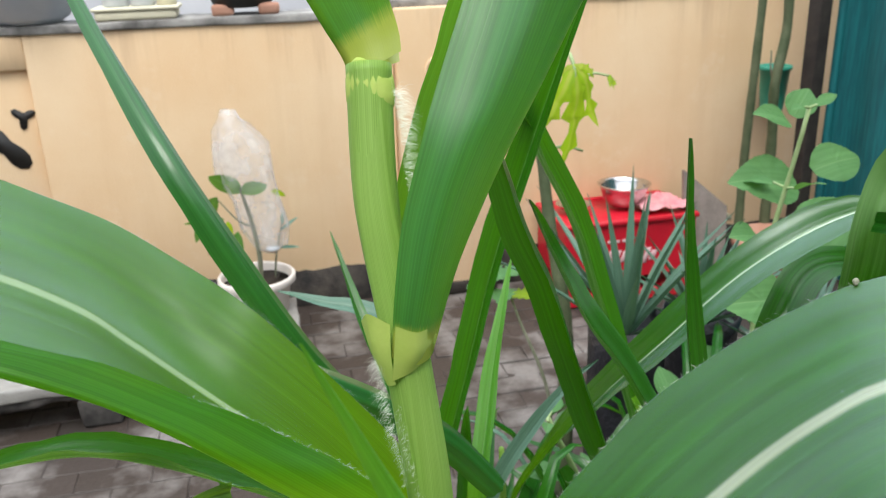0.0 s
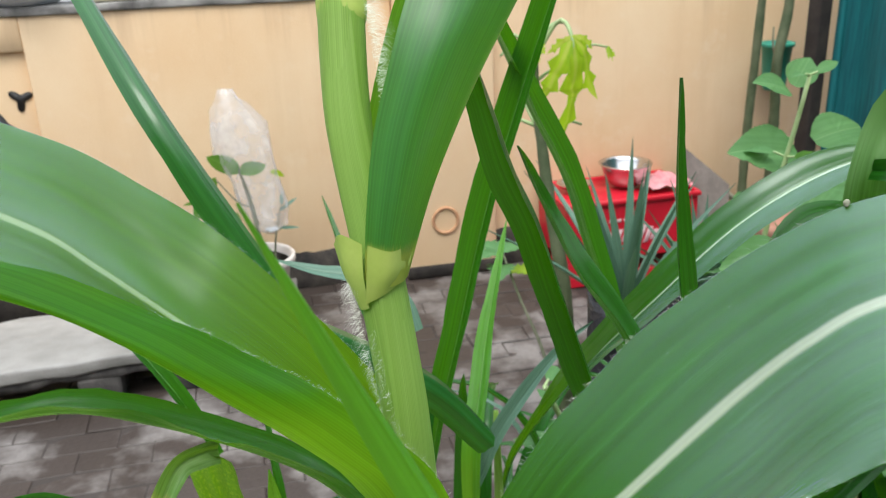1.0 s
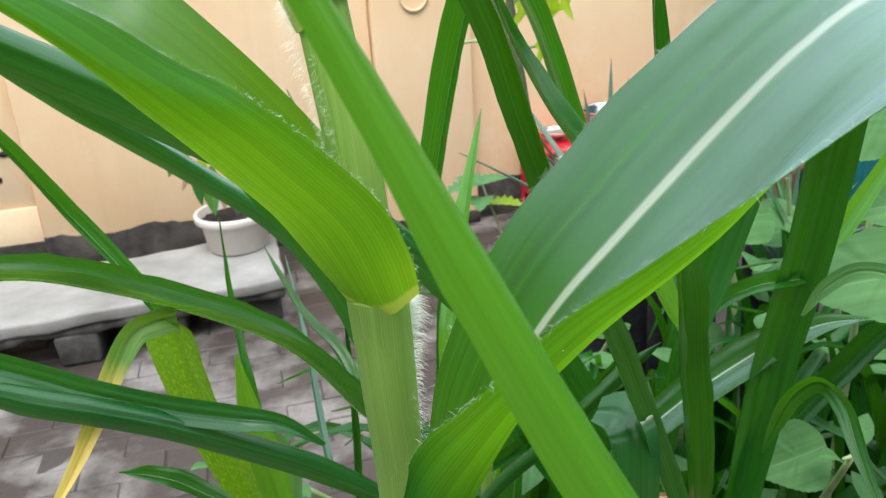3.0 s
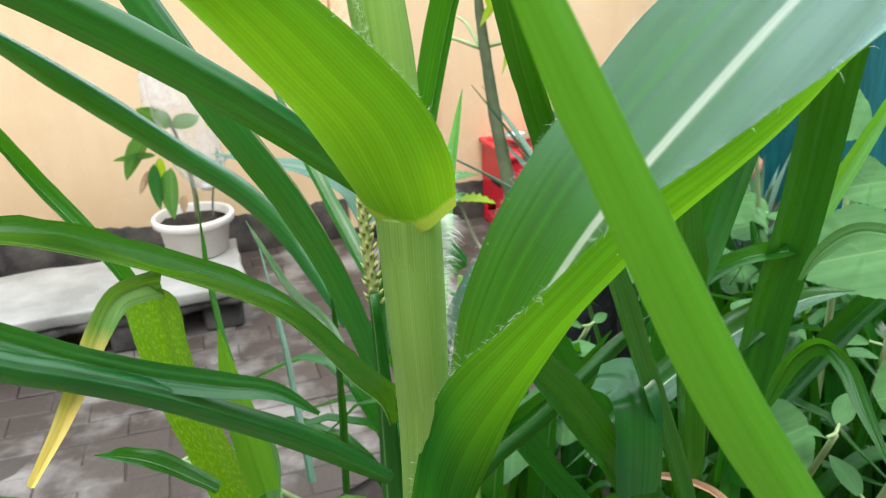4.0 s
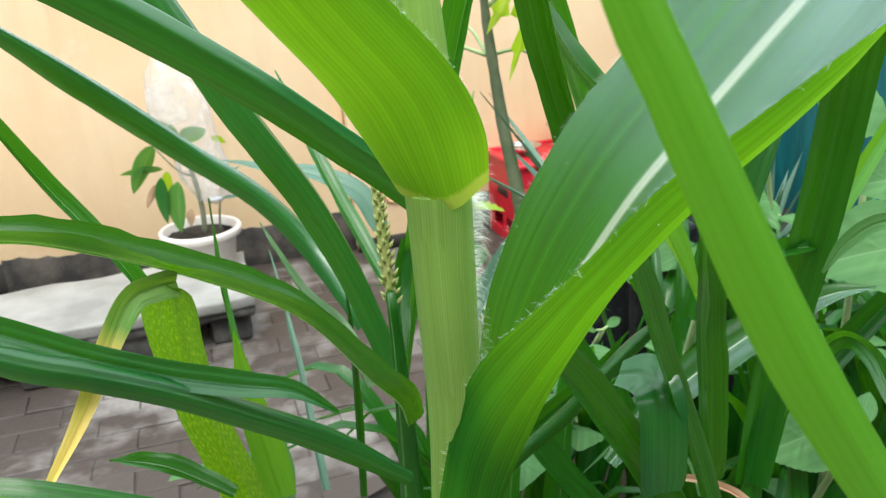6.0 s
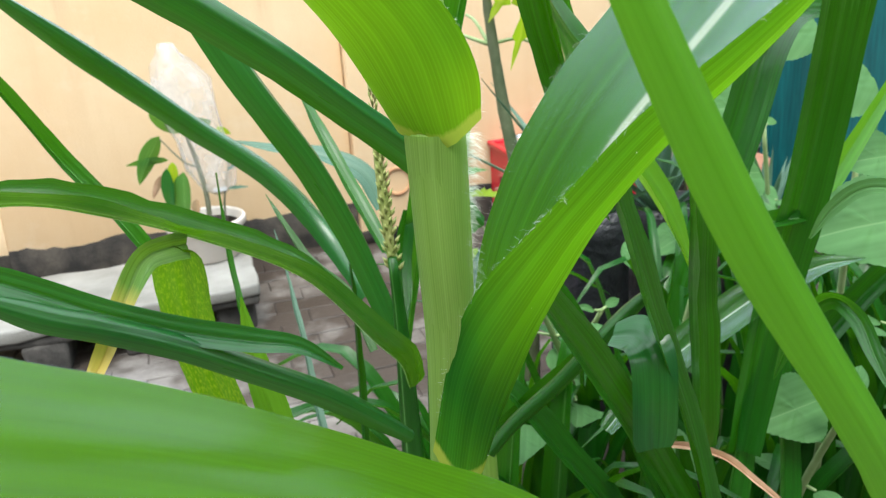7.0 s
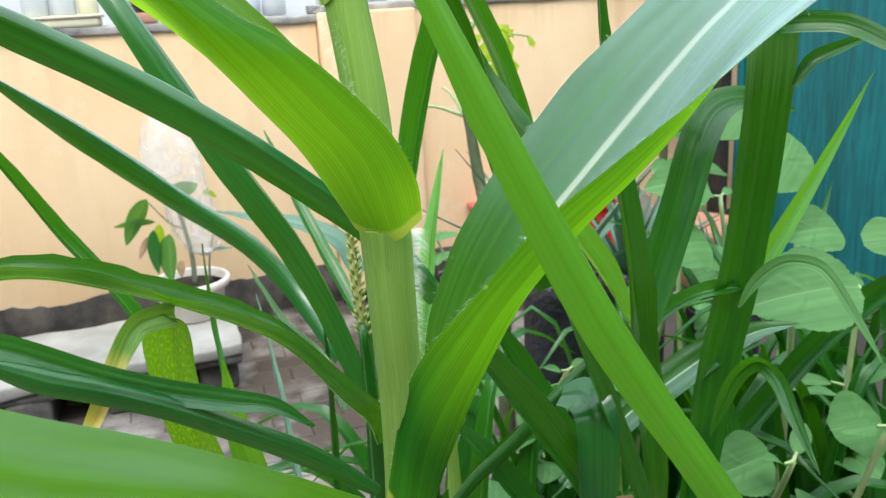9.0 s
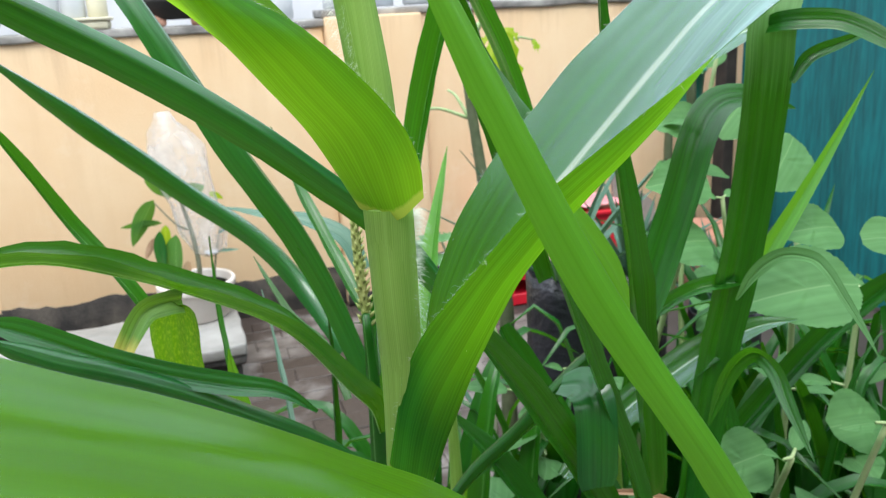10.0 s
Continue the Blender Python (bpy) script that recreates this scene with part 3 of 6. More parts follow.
for z in (0.235, 0.9):
    bm = bmesh.new()
    C = [Vector((0.05 * math.cos(a), 0, 0.052 * math.sin(a))) for a in (2 * math.pi * i / 28 for i in range(28))]
    rings = [[bm.verts.new(c + 0.006 * (math.cos(b) * c.normalized() + math.sin(b) * Vector((0, 1, 0)))) for b in (2 * math.pi * j / 8 for j in range(8))] for c in C]
    for i in range(28):
        for j in range(8):
            bm.faces.new((rings[i][j], rings[i][(j + 1) % 8], rings[(i + 1) % 28][(j + 1) % 8], rings[(i + 1) % 28][j]))
    o = part("ring", bm, M_STAIN if z < 0.5 else M_WALL, pier, "stained round rim of a drain")
    o.location = (-0.025, -0.004, z)
# decorated recessed panel further along
wall_w = thing("wall_north_west", (-1.9, WALL_Y, 0), label="peach garden wall with a recessed panel painted with black shapes", category="wall", kind="structure")
part("render_face", box_bm((2.56, 0.14, 1.10), (0, 0.09, 0.55), 0.004, 1), M_WALL, wall_w)
part("panel_head", box_bm((2.56, 0.02, 0.116), (0, 0.01, 1.04), 0.004, 1), M_WALL, wall_w)
part("panel_foot", box_bm((2.56, 0.02, 0.28), (0, 0.01, 0.14), 0.004, 1), M_WALL, wall_w)
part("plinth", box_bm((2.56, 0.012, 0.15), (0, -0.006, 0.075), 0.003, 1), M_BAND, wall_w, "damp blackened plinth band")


def motif(x, z, s, turn, kind):
    bm = bmesh.new()
    n = 24
    vs = []
    for i in range(n):
        a = 2 * math.pi * i / n
        if kind == "barb":
            r = s * (0.35 + 0.65 * abs(math.cos(1.5 * a)) ** 3)
        else:
            r = s * (0.42 + 0.5 * abs(math.cos(a)) ** 4) * (1 + 0.25 * math.sin(2 * a + 1))
        vs.append(bm.verts.new((r * math.cos(a + turn), 0, r * math.sin(a + turn))))
    f = bm.faces.new(vs)
    ext = bmesh.ops.extrude_face_region(bm, geom=[f])
    bmesh.ops.translate(bm, vec=(0, -0.004, 0), verts=[v for v in ext["geom"] if isinstance(v, bmesh.types.BMVert)])
    o = part("motif", bm, M_BLACK, wall_w, "black painted ornament")
    o.location = (x + 1.9, 0.02, z)


for x, z, s, turn, kind in ((-0.665, 0.82, 0.045, 0.4, "barb"), (-0.735, 0.715, 0.085, 2.2, "lobe"), (-0.665, 0.485, 0.04, 1.2, "barb"), (-0.755, 0.385, 0.045, 0.2, "barb"), (-0.80, 0.53, 0.07, 1.1, "lobe"), (-0.82, 0.88, 0.05, 2.6, "barb")):
    motif(x, z, s, turn, kind)


def coping(x0, x1, z, y=WALL_Y + 0.09, w=0.2):
    bm = box_bm((x1 - x0, w, 0.03), ((x0 + x1) / 2, y, z), 0.006, 2)
    bmesh.ops.subdivide_edges(bm, edges=[e for e in bm.edges if e.calc_length() > 0.5], cuts=40, use_grid_fill=True)
    for v in bm.verts:
        v.co += 0.006 * noise.noise_vector(v.co * 14)
    return bm


cop = part("coping", coping(-3.0, 0.66, 1.112), M_COPING)
tagged(cop, "dirty cracked cement coping on the garden wall", "coping", kind="structure")
cop = part("coping", coping(0.64, 3.4, 1.142), M_COPING)
tagged(cop, "dirty cracked cement coping on the garden wall", "coping", kind="structure")
house = thing("house_wall", (0, 6.5, 0), label="pale rendered house wall behind the garden wall", category="wall", kind="structure")
part("face", box_bm((14, 0.2, 1.9), (0, 0, 0.95), 0.01, 1), M_HOUSE, house)
# three unseen walls added round the yard to hold back sky light
back = thing("back_sky_blocker", (0, -2.4, 0), label="unseen wall added behind the camera to block sky light", category="wall", kind="structure")
part("face", box_bm((9, 0.2, 2.9), (0, 0, 1.45), 0.01, 1), M_GREYWOOD, back)
east = thing("east_sky_blocker", (3.6, 0.4, 0), label="unseen wall added on the east side to block sky light", category="wall", kind="structure")
part("face", box_bm((0.2, 5.4, 2.6), (0, 0, 1.3), 0.01, 1), M_GREYWOOD, east)
side = thing("west_sky_blocker", (-3.0, 0.8, 0), label="unseen wall added on the west side to block sky light", category="wall", kind="structure")
part("face", box_bm((0.15, 4.8, 2.2), (0, 0, 1.1), 0.01, 1), M_GREYWOOD, side)

# ---------------- teal shade cloth with its posts ----------------
net = thing("shade_cloth", (0, 0, 0), label="teal woven shade cloth hung as a side screen", category="shade cloth")
bm = bmesh.new()
grid = []
for i in range(61):
    u = i / 60
    col = []
    for j in range(31):
        v = j / 30
        p = Vector((2.33 + 0.25 * u, 2.88 - 2.3 * u, 0.02 + 2.3 * v))
        p += Vector((0.03 * math.sin(u * 46) * (0.5 + 0.5 * v) + 0.02 * noise.noise((u * 6, v * 2, 1)), 0.01 * noise.noise((u * 9, v * 5, 3)), 0))
        col.append(bm.verts.new(p))
    grid.append(col)
for a, b in zip(grid, grid[1:]):
    for j in range(30):
        bm.faces.new((a[j], b[j], b[j + 1], a[j + 1]))
part("cloth", bm, M_NET, net)
part("hem", tube_bm([(2.315, 2.89, 0.02), (2.32, 2.89, 1.1), (2.315, 2.89, 2.3)], [0.018, 0.016, 0.018], 8, 20), M_NET, net, "rolled bright teal edge")
for x, y, s, m, lab in ((2.245, 2.92, 0.06, M_WOOD, "dark weathered wooden post beside the shade cloth"),):
    bm = box_bm((s, s, 2.2), (0, 0, 1.1), 0.006, 2)
    p = part("post", bm, m)
    p.matrix_world = pose(x, y, 0, 0, 0, 12)
    tagged(p, lab, "post")
for pts, r, lab in (([(1.95, 2.86, 0), (1.945, 2.86, 0.5), (1.95, 2.85, 0.9), (1.975, 2.86, 1.6)], 0.016, "upright green cane-like trunk"), ([(2.075, 2.88, 0), (2.07, 2.88, 0.55), (2.045, 2.86, 0.8), (2.085, 2.88, 1.0), (2.075, 2.88, 1.2), (2.05, 2.9, 1.6)], 0.019, "crooked grey-green trunk with stub branches")):
    t_ = thing("young_tree", pts[0], label=lab + " against the peach wall", category="tree")
    part("trunk", tube_bm([Vector(p) - Vector(pts[0]) for p in pts], [r * 1.15, r, r * 0.95, r * 0.9], 10, 40, wob=0.12), M_CANE, t_)
    if "crooked" in lab:
        part("twig", tube_bm([(-0.02, 0, 0.8), (-0.04, 0, 0.86), (-0.045, 0, 0.93)], [0.006, 0.004, 0.002], 6, 8), M_BARK, t_)

bucket = thing("planter_bucket", (2.165, 3.05, 0.66), label="green plastic pot hung between the trunk and the post", category="plant pot")
part("shell", lathe_bm([(0.04, 0), (0.046, 0.02), (0.058, 0.17), (0.066, 0.17), (0.066, 0.185), (0.055, 0.185), (0.045, 0.05)], 28), M_GREEN, bucket)
part("bracket", box_bm((0.02, 0.11, 0.02), (0.03, 0.055, -0.01), 0.003, 1), M_WOOD, bucket)

# ---------------- stone bench with the bagged plant in its pot ----------------
bench = thing("stone_bench", (0, 0, 0), label="low bench of a weathered white slab on dark stones", category="bench")


def bench_skew(v):
    v.co.y += 0.07 * v.co.x * (1 if v.co.x < 0 else 1.5)


bm = box_bm((1.9, 0.42, 0.04), (-0.75, 2.645, 0.14), 0.008, 2)
bmesh.ops.subdivide_edges(bm, edges=[e for e in bm.edges if e.calc_length() > 0.3], cuts=24, use_grid_fill=True)
for v in bm.verts:
    v.co += 0.008 * noise.noise_vector(v.co * 9) + 0.004 * noise.noise_vector(v.co * 30)
    bench_skew(v)
part("slab", bm, M_SLAB, bench)
# dark sheet below the slab: under-bench shade put into its colour
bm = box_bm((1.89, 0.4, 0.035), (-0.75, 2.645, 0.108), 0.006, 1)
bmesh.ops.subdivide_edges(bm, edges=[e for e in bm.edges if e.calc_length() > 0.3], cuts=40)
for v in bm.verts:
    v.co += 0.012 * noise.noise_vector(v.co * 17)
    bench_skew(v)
part("slab_underside", bm, M_SLABSIDE, bench, "dark lower edge of the slab with under-bench shade in its colour")
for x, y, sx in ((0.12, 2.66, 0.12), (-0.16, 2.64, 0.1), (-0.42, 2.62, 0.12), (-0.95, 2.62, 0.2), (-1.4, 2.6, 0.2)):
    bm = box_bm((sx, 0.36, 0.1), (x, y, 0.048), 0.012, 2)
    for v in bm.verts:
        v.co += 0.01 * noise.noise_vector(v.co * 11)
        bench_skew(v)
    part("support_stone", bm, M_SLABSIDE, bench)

pot = thing("plant_pot", (0.072, 2.79, 0.162), label="cream-white plastic flower pot on the stone bench", category="plant pot")
part("shell", lathe_bm([(0.095, 0), (0.1, 0.004), (0.113, 0.1), (0.116, 0.102), (0.127, 0.102), (0.132, 0.107), (0.133, 0.125), (0.129, 0.131), (0.122, 0.131), (0.119, 0.125), (0.11, 0.09), (0.09, 0.02)], 48), M_POT, pot)
bm = lathe_bm([(0.0, 0.106), (0.06, 0.107), (0.113, 0.102)], 40)
for v in bm.verts:
    v.co.z += 0.008 * noise.noise(v.co * 60)
part("soil", bm, M_SOIL, pot, "dark crumbly soil")


def lance_leaf_bm(length, width, droop=0.3, segs=10, fold=12.0, serr=0.0, teeth=12):
    """A pointed leaf from the origin along +x, upper face up."""
    bm = bmesh.new()
    lay = bm.loops.layers.uv.new("UVMap")
    rows = []
    for k in range(segs + 1):
        s = k / segs
        w = width * 0.5 * (math.sin(math.pi * min(1, s ** 0.8)) ** 0.75 if 0 < s < 1 else 0.015)
        if serr:
            w *= 1 + serr * (1 if k % 2 else -1)
        z = -droop * length * s * s
        row = []
        for j in (-2, -1, 0, 1, 2):
            d = j / 2 * w
            row.append(bm.verts.new((s * length, d, z + abs(d) * math.tan(radians(fold)) + 0.006 * length * noise.noise((s * 5, j, length * 90)))))
        rows.append(row)
    for k, (a, b) in enumerate(zip(rows, rows[1:])):
        for j in range(4):
            f = bm.faces.new((a[j], b[j], b[j + 1], a[j + 1]))
            for lp, (uu, vv) in zip(f.loops, ((j, k), (j, k + 1), (j + 1, k + 1), (j + 1, k))):
                lp[lay].uv = (uu / 4, vv / segs * length)
    return bm


def put_leaf(parent, name, bm, mat, at, az, el, roll=0.0, label=""):
    o = part(name, bm, mat, parent, label)
    o.matrix_basis = Matrix.Translation(at) @ Euler((radians(roll), radians(-el), radians(az)), "XYZ").to_matrix().to_4x4()
    return o


cutting = thing("grafted_sapling", (0.085, 2.79, 0.265), label="small sapling under a clear plastic bag in the white pot", category="sapling")
part("trunk", tube_bm([(0, 0, 0), (0.004, 0, 0.1), (-0.01, 0, 0.22), (-0.04, 0, 0.36)], [0.009, 0.008, 0.007, 0.004], 8, 16), M_BARK, cutting)
part("twig", tube_bm([(0.05, 0.02, 0), (0.06, 0.02, 0.08), (0.09, 0.02, 0.2)], [0.004, 0.003, 0.002], 6, 10), M_BARK, cutting)
part("twig", tube_bm([(-0.006, 0, 0.2), (-0.05, -0.02, 0.23), (-0.11, -0.02, 0.31)], [0.004, 0.003, 0.002], 6, 10), M_BARK, cutting)
for at, az, el, roll, L, w, m in (((-0.11, -0.02, 0.32), 190, -55, 65, 0.165, 0.07, M_SAPLING), ((-0.095, -0.02, 0.24), 185, 5, 60, 0.13, 0.032, M_SAPLING), ((-0.105, -0.02, 0.215), 245, -78, 10, 0.15, 0.05, M_SMOOTH), ((-0.085, -0.01, 0.23), 250, -76, 0, 0.085, 0.035, M_PAPAYA), ((-0.055, -0.04, 0.2), 235, -72, 15, 0.165, 0.09, M_SAPLING), ((-0.12, 0, 0.19), 190, -55, 70, 0.085, 0.028, M_DRY), ((-0.03, -0.02, 0.1), 250, -60, 0, 0.06, 0.03, M_DRY), ((0.066, 0, 0.32), 5, -25, -60, 0.05, 0.026, M_PAPAYA), ((-0.035, 0, 0.32), 200, 40, 60, 0.13, 0.07, M_SAPLING), ((-0.03, -0.01, 0.32), 330, 25, -60, 0.11, 0.06, M_SAPLING), ((0.08, 0.02, 0.17), 20, 30, 40, 0.08, 0.014, M_GREY), ((0.09, 0.02, 0.19), 80, 40, 0, 0.07, 0.014, M_GREY), ((0.07, 0.02, 0.11), 330, 10, 40, 0.08, 0.014, M_GREY)):
    put_leaf(cutting, "leaf", lance_leaf_bm(L, w, 0.12), m, at, az, el, roll)
bm = lathe_bm([(0.012, 0), (0.05, 0.03), (0.075, 0.1), (0.078, 0.2), (0.09, 0.3), (0.085, 0.38), (0.06, 0.44), (0.035, 0.475), (0.02, 0.5)], 40)
for v in bm.verts:
    z = v.co.z
    v.co.x += -0.105 * z / 0.5 + 0.05
    ang = math.atan2(v.co.y, v.co.x + 0.0)
    v.co += 0.016 * noise.noise_vector(v.co * 13) + 0.006 * noise.noise_vector(v.co * 40)
    v.co += Vector((math.cos(ang), math.sin(ang), 0)) * 0.006 * math.sin(ang * 9 + z * 14)
bag = thing("plastic_bag", (0.09, 2.79, 0.365), label="crumpled clear plastic bag tied over the sapling", category="plastic bag")
part("film", bm, M_FILM, bag)
part("tie", lathe_bm([(0.022, 0), (0.026, 0.004), (0.022, 0.008)], 16, (0.045, 0, 0.012), 0.2), M_WHITE, bag)

# ---------------- red crate with bowls, board beside it ----------------
crate = thing("bottle_crate", (1.477, 2.988, 0), 1, "red plastic bottle crate with faded white lettering", "crate")
W, D, H = 0.535, 0.316, 0.33


def crate_side(w):
    """One side wall with an open band at the foot; no grip hole is cut."""
    bm = bmesh.new()
    for x0, x1, z0, z1 in ((-w / 2, w / 2, 0.1, H - 0.005), (-w / 2, w / 2, 0.0, 0.045), (-w / 2, -w * 0.42, 0.045, 0.1), (w * 0.42, w / 2, 0.045, 0.1), (-0.015, 0.015, 0.045, 0.1)):
        b = box_bm((x1 - x0, 0.012, z1 - z0), ((x0 + x1) / 2, 0, (z0 + z1) / 2), 0.003, 1)
        me = bpy.data.meshes.new("tmp")
        b.to_mesh(me)
        b.free()
        bm.from_mesh(me)
        bpy.data.meshes.remove(me)
    return bm


for w, off, turn in ((W, (0, -D / 2 + 0.006, 0), 0), (W, (0, D / 2 - 0.006, 0), 0), (D - 0.024, (-W / 2 + 0.006, 0, 0), 90), (D - 0.024, (W / 2 - 0.006, 0, 0), 90)):
    o = part("side_wall", crate_side(w), M_RED, crate, smooth=False)
    o.matrix_basis = pose(*off, 0, 0, turn)
for x, y, sx, sy in ((0, -D / 2, W + 0.016, 0.022), (0, D / 2, W + 0.016, 0.022), (-W / 2, 0, 0.022, D - 0.022), (W / 2, 0, 0.022, D - 0.022)):
    part("rim", box_bm((sx, sy, 0.018), (x, y, H), 0.005, 2), M_RED, crate)
part("lid_board", box_bm((W - 0.02, D - 0.02, 0.01), (0, 0, H - 0.004), 0.002, 1), M_RED, crate)
part("floor_board", box_bm((W - 0.03, D - 0.03, 0.01), (0, 0, 0.03), 0.002, 1), M_RED, crate)
# a black patch paints the shade inside the grip, without an opening
part("grip_hole_patch", box_bm((0.004, 0.1, 0.03), (-W / 2 - 0.001, 0, 0.2), 0.001, 1), M_BLACK, crate, "black patch standing for the shaded grip opening")
rnd = random.Random(5)
x = -0.16
for i in range(9):
    w = rnd.uniform(0.018, 0.03)
    bm = box_bm((w, 0.003, rnd.uniform(0.035, 0.07)), (x, -D / 2 - 0.001, 0.19 + rnd.uniform(-0.006, 0.006)), 0.001, 1)
    for v in bm.verts:
        v.co.x += 0.35 * (v.co.z - 0.19)
    part("print_bar", bm, M_LETTER, crate)
    x += w + 0.008
for i in range(5):
    part("print_bar", box_bm((0.02, 0.003, 0.012), (-0.15 + i * 0.03, -D / 2 - 0.001, 0.255), 0.001, 1), M_LETTER, crate)


def bowl(at, r, h, label):
    b = thing("steel_bowl", at, label=label, category="bowl", group="bowls on the crate")
    part("shell", lathe_bm([(r * 0.5, 0), (r * 0.55, 0.003), (r * 0.8, h * 0.4), (r * 0.95, h * 0.85), (r * 0.96, h * 0.93), (r * 1.04, h * 0.97), (r * 1.04, h), (r * 0.95, h), (r * 0.9, h * 0.85), (r * 0.76, h * 0.4), (r * 0.5, 0.012), (0.0, 0.01)], 40), M_STEEL, b)
    return b


bowl((1.515, 3.0, 0.341), 0.1, 0.09, "deep stainless steel bowl standing on the red crate")
bowl((1.305, 3.0, 0.341), 0.068, 0.028, "shallow stainless steel dish standing on the red crate")
bm = bmesh.new()
grid = [[bm.verts.new((0.2 * (i / 14 - 0.5), 0.2 * (j / 14 - 0.5), 0.012 + 0.035 * abs(noise.noise((i * 0.45, j * 0.45, 7))) + 0.012 * noise.noise((i, j, 2)))) for j in range(15)] for i in range(15)]
for i in range(14):
    for j in range(14):
        bm.faces.new((grid[i][j], grid[i + 1][j], grid[i + 1][j + 1], grid[i][j + 1]))
wrap = part("plastic_wrap", bm, M_PINK)
wrap.location = (1.64, 2.96, 0.34)
tagged(wrap, "crumpled pink and red plastic film on the crate", "plastic film")

board = thing("leaning_board", (1.72, 2.84, 0), label="grey board with a pale edge leaning by a clay tub", category="board")
bm = bmesh.new()
for y in (0.0, 0.02):
    bm.verts.new((0, y, 0)), bm.verts.new((0.17, y, 0)), bm.verts.new((0.2, y, 0.33)), bm.verts.new((0.02, y, 0.49))
bm.verts.ensure_lookup_table()
V = bm.verts
for f in ((0, 1, 2, 3), (7, 6, 5, 4), (0, 4, 5, 1), (1, 5, 6, 2), (2, 6, 7, 3), (3, 7, 4, 0)):
    bm.faces.new([V[k] for k in f])
part("panel", bm, M_GREYWOOD, board, smooth=False).matrix_basis = pose(0, 0, 0, -12, 0, 0)
part("edge_strip", box_bm((0.25, 0.03, 0.02), (0.11, 0.005, 0.418), 0.004, 1), M_CREAM, board).matrix_basis = pose(-0.165, 0.085, 0.08, -12, 41.6, 0)
tub = thing("clay_tub", (2.02, 2.72, 0), label="brown clay tub by the posts", category="tub")
part("shell", lathe_bm([(0.11, 0), (0.13, 0.02), (0.15, 0.2), (0.16, 0.22), (0.16, 0.25), (0.14, 0.25), (0.12, 0.05)], 32), M_TERRA, tub)

# ---------------- things on the wall ----------------


def jar(at, r, h, mat, label, name="jar"):
    j = thing(name, at, label=label, category="jar", group="containers on the wall")
    part("body", lathe_bm([(r * 0.9, 0), (r, 0.006), (r, h * 0.72), (r * 0.8, h * 0.82), (r * 0.8, h * 0.86)], 24), mat, j)
    part("lid", lathe_bm([(r * 0.86, h * 0.86), (r * 0.86, h * 0.98), (r * 0.8, h)], 24), mat, j)
    return j


ZT = 1.13
for x, w, lab in ((-0.24, 0.27, "cream foam tray standing on the garden wall"),):
    t_ = thing("foam_tray", (x, 3.24, ZT), label=lab, category="tray")
    part("base", box_bm((w, 0.18, 0.03), (0, 0, 0.015), 0.008, 2), M_CREAM, t_)
    part("rim", box_bm((w + 0.02, 0.19, 0.012), (0, 0, 0.036), 0.005, 2), M_CREAM, t_)
for x, r, h, m, lab in ((-0.31, 0.045, 0.14, M_WHITE, "white plastic jar on the foam tray"), (-0.22, 0.042, 0.12, M_WHITE, "white plastic jar on the foam tray"), (-0.14, 0.035, 0.1, M_CREAM, "cream plastic jar on the foam tray")):
    jar((x, 3.24, ZT + 0.042), r, h, m, lab)
tubw = thing("enamel_basin", (-0.6, 3.25, ZT), label="grey enamel basin on the garden wall", category="basin")
part("shell", lathe_bm([(0.1, 0), (0.13, 0.02), (0.17, 0.09), (0.18, 0.1), (0.175, 0.105), (0.16, 0.09), (0.1, 0.02)], 36), M_GREYPL, tubw)
pan = thing("black_pan", (0.12, 3.26, ZT), label="sooty black pan on the garden wall", category="pan")
part("shell", lathe_bm([(0.06, 0.02), (0.1, 0.025), (0.125, 0.08), (0.13, 0.1), (0.125, 0.1), (0.1, 0.04)], 32), M_BLACK, pan)
for dx in (-0.07, 0.09):
    bm = box_bm((0.075, 0.06, 0.04), (0, 0, 0.02), 0.014, 3)
    for v in bm.verts:
        v.co += 0.006 * noise.noise_vector(v.co * 30 + Vector((dx * 90, 0, 0)))
    s_ = part("stone", bm, M_TERRA)
    s_.location = (0.12 + dx, 3.2, ZT - 0.003)
    tagged(s_, "small reddish stone under the black pan", "stone", "stones on the wall")
for x, r, h, m in ((0.42, 0.04, 0.1, M_GREYPL), (0.51, 0.045, 0.13, M_WHITE), (0.72, 0.05, 0.09, M_WHITE), (0.9, 0.05, 0.12, M_GREYPL), (1.05, 0.06, 0.08, M_WHITE), (1.3, 0.05, 0.1, M_BLACK)):
    jar((x, 3.27, ZT + (0.03 if x > 0.65 else 0)), r, h, m, "small plastic tub on the garden wall", "tub")

# ---------------- the maize plant in front ----------------
maize = thing("maize_plant", (0, 0, 0), label="tall young maize plant with broad arching leaves and hairy nodes", category="maize")
part("stem", tube_bm([(0.213, 0.42, -0.02), (0.213, 0.405, 0.5), (0.212, 0.368, 0.85), (0.2085, 0.346, 0.93), (0.2045, 0.336, 0.99), (0.2025, 0.3325, 1.045)], [0.0135, 0.013, 0.0125, 0.0118, 0.012, 0.0126], 24, 60), M_STEM, maize)
part("stem", tube_bm([(0.204, 0.334, 1.04), (0.199, 0.336, 1.11), (0.192, 0.345, 1.182)], [0.0104, 0.011, 0.0108], 20, 30), M_STEM, maize)
part("stem", tube_bm([(0.191, 0.346, 1.178), (0.187, 0.37, 1.237), (0.190, 0.392, 1.296)], [0.0085, 0.0105, 0.0108], 20, 30), M_STEM, maize)

part("sheath", sheath_bm([(0.212, 0.37, 0.84), (0.2085, 0.346, 0.93), (0.2028, 0.3325, 1.042)], [0.0138, 0.0130, 0.0137], (-175, -175), (-75, -18)), M_STEM, maize, "pale overlapping leaf sheath")
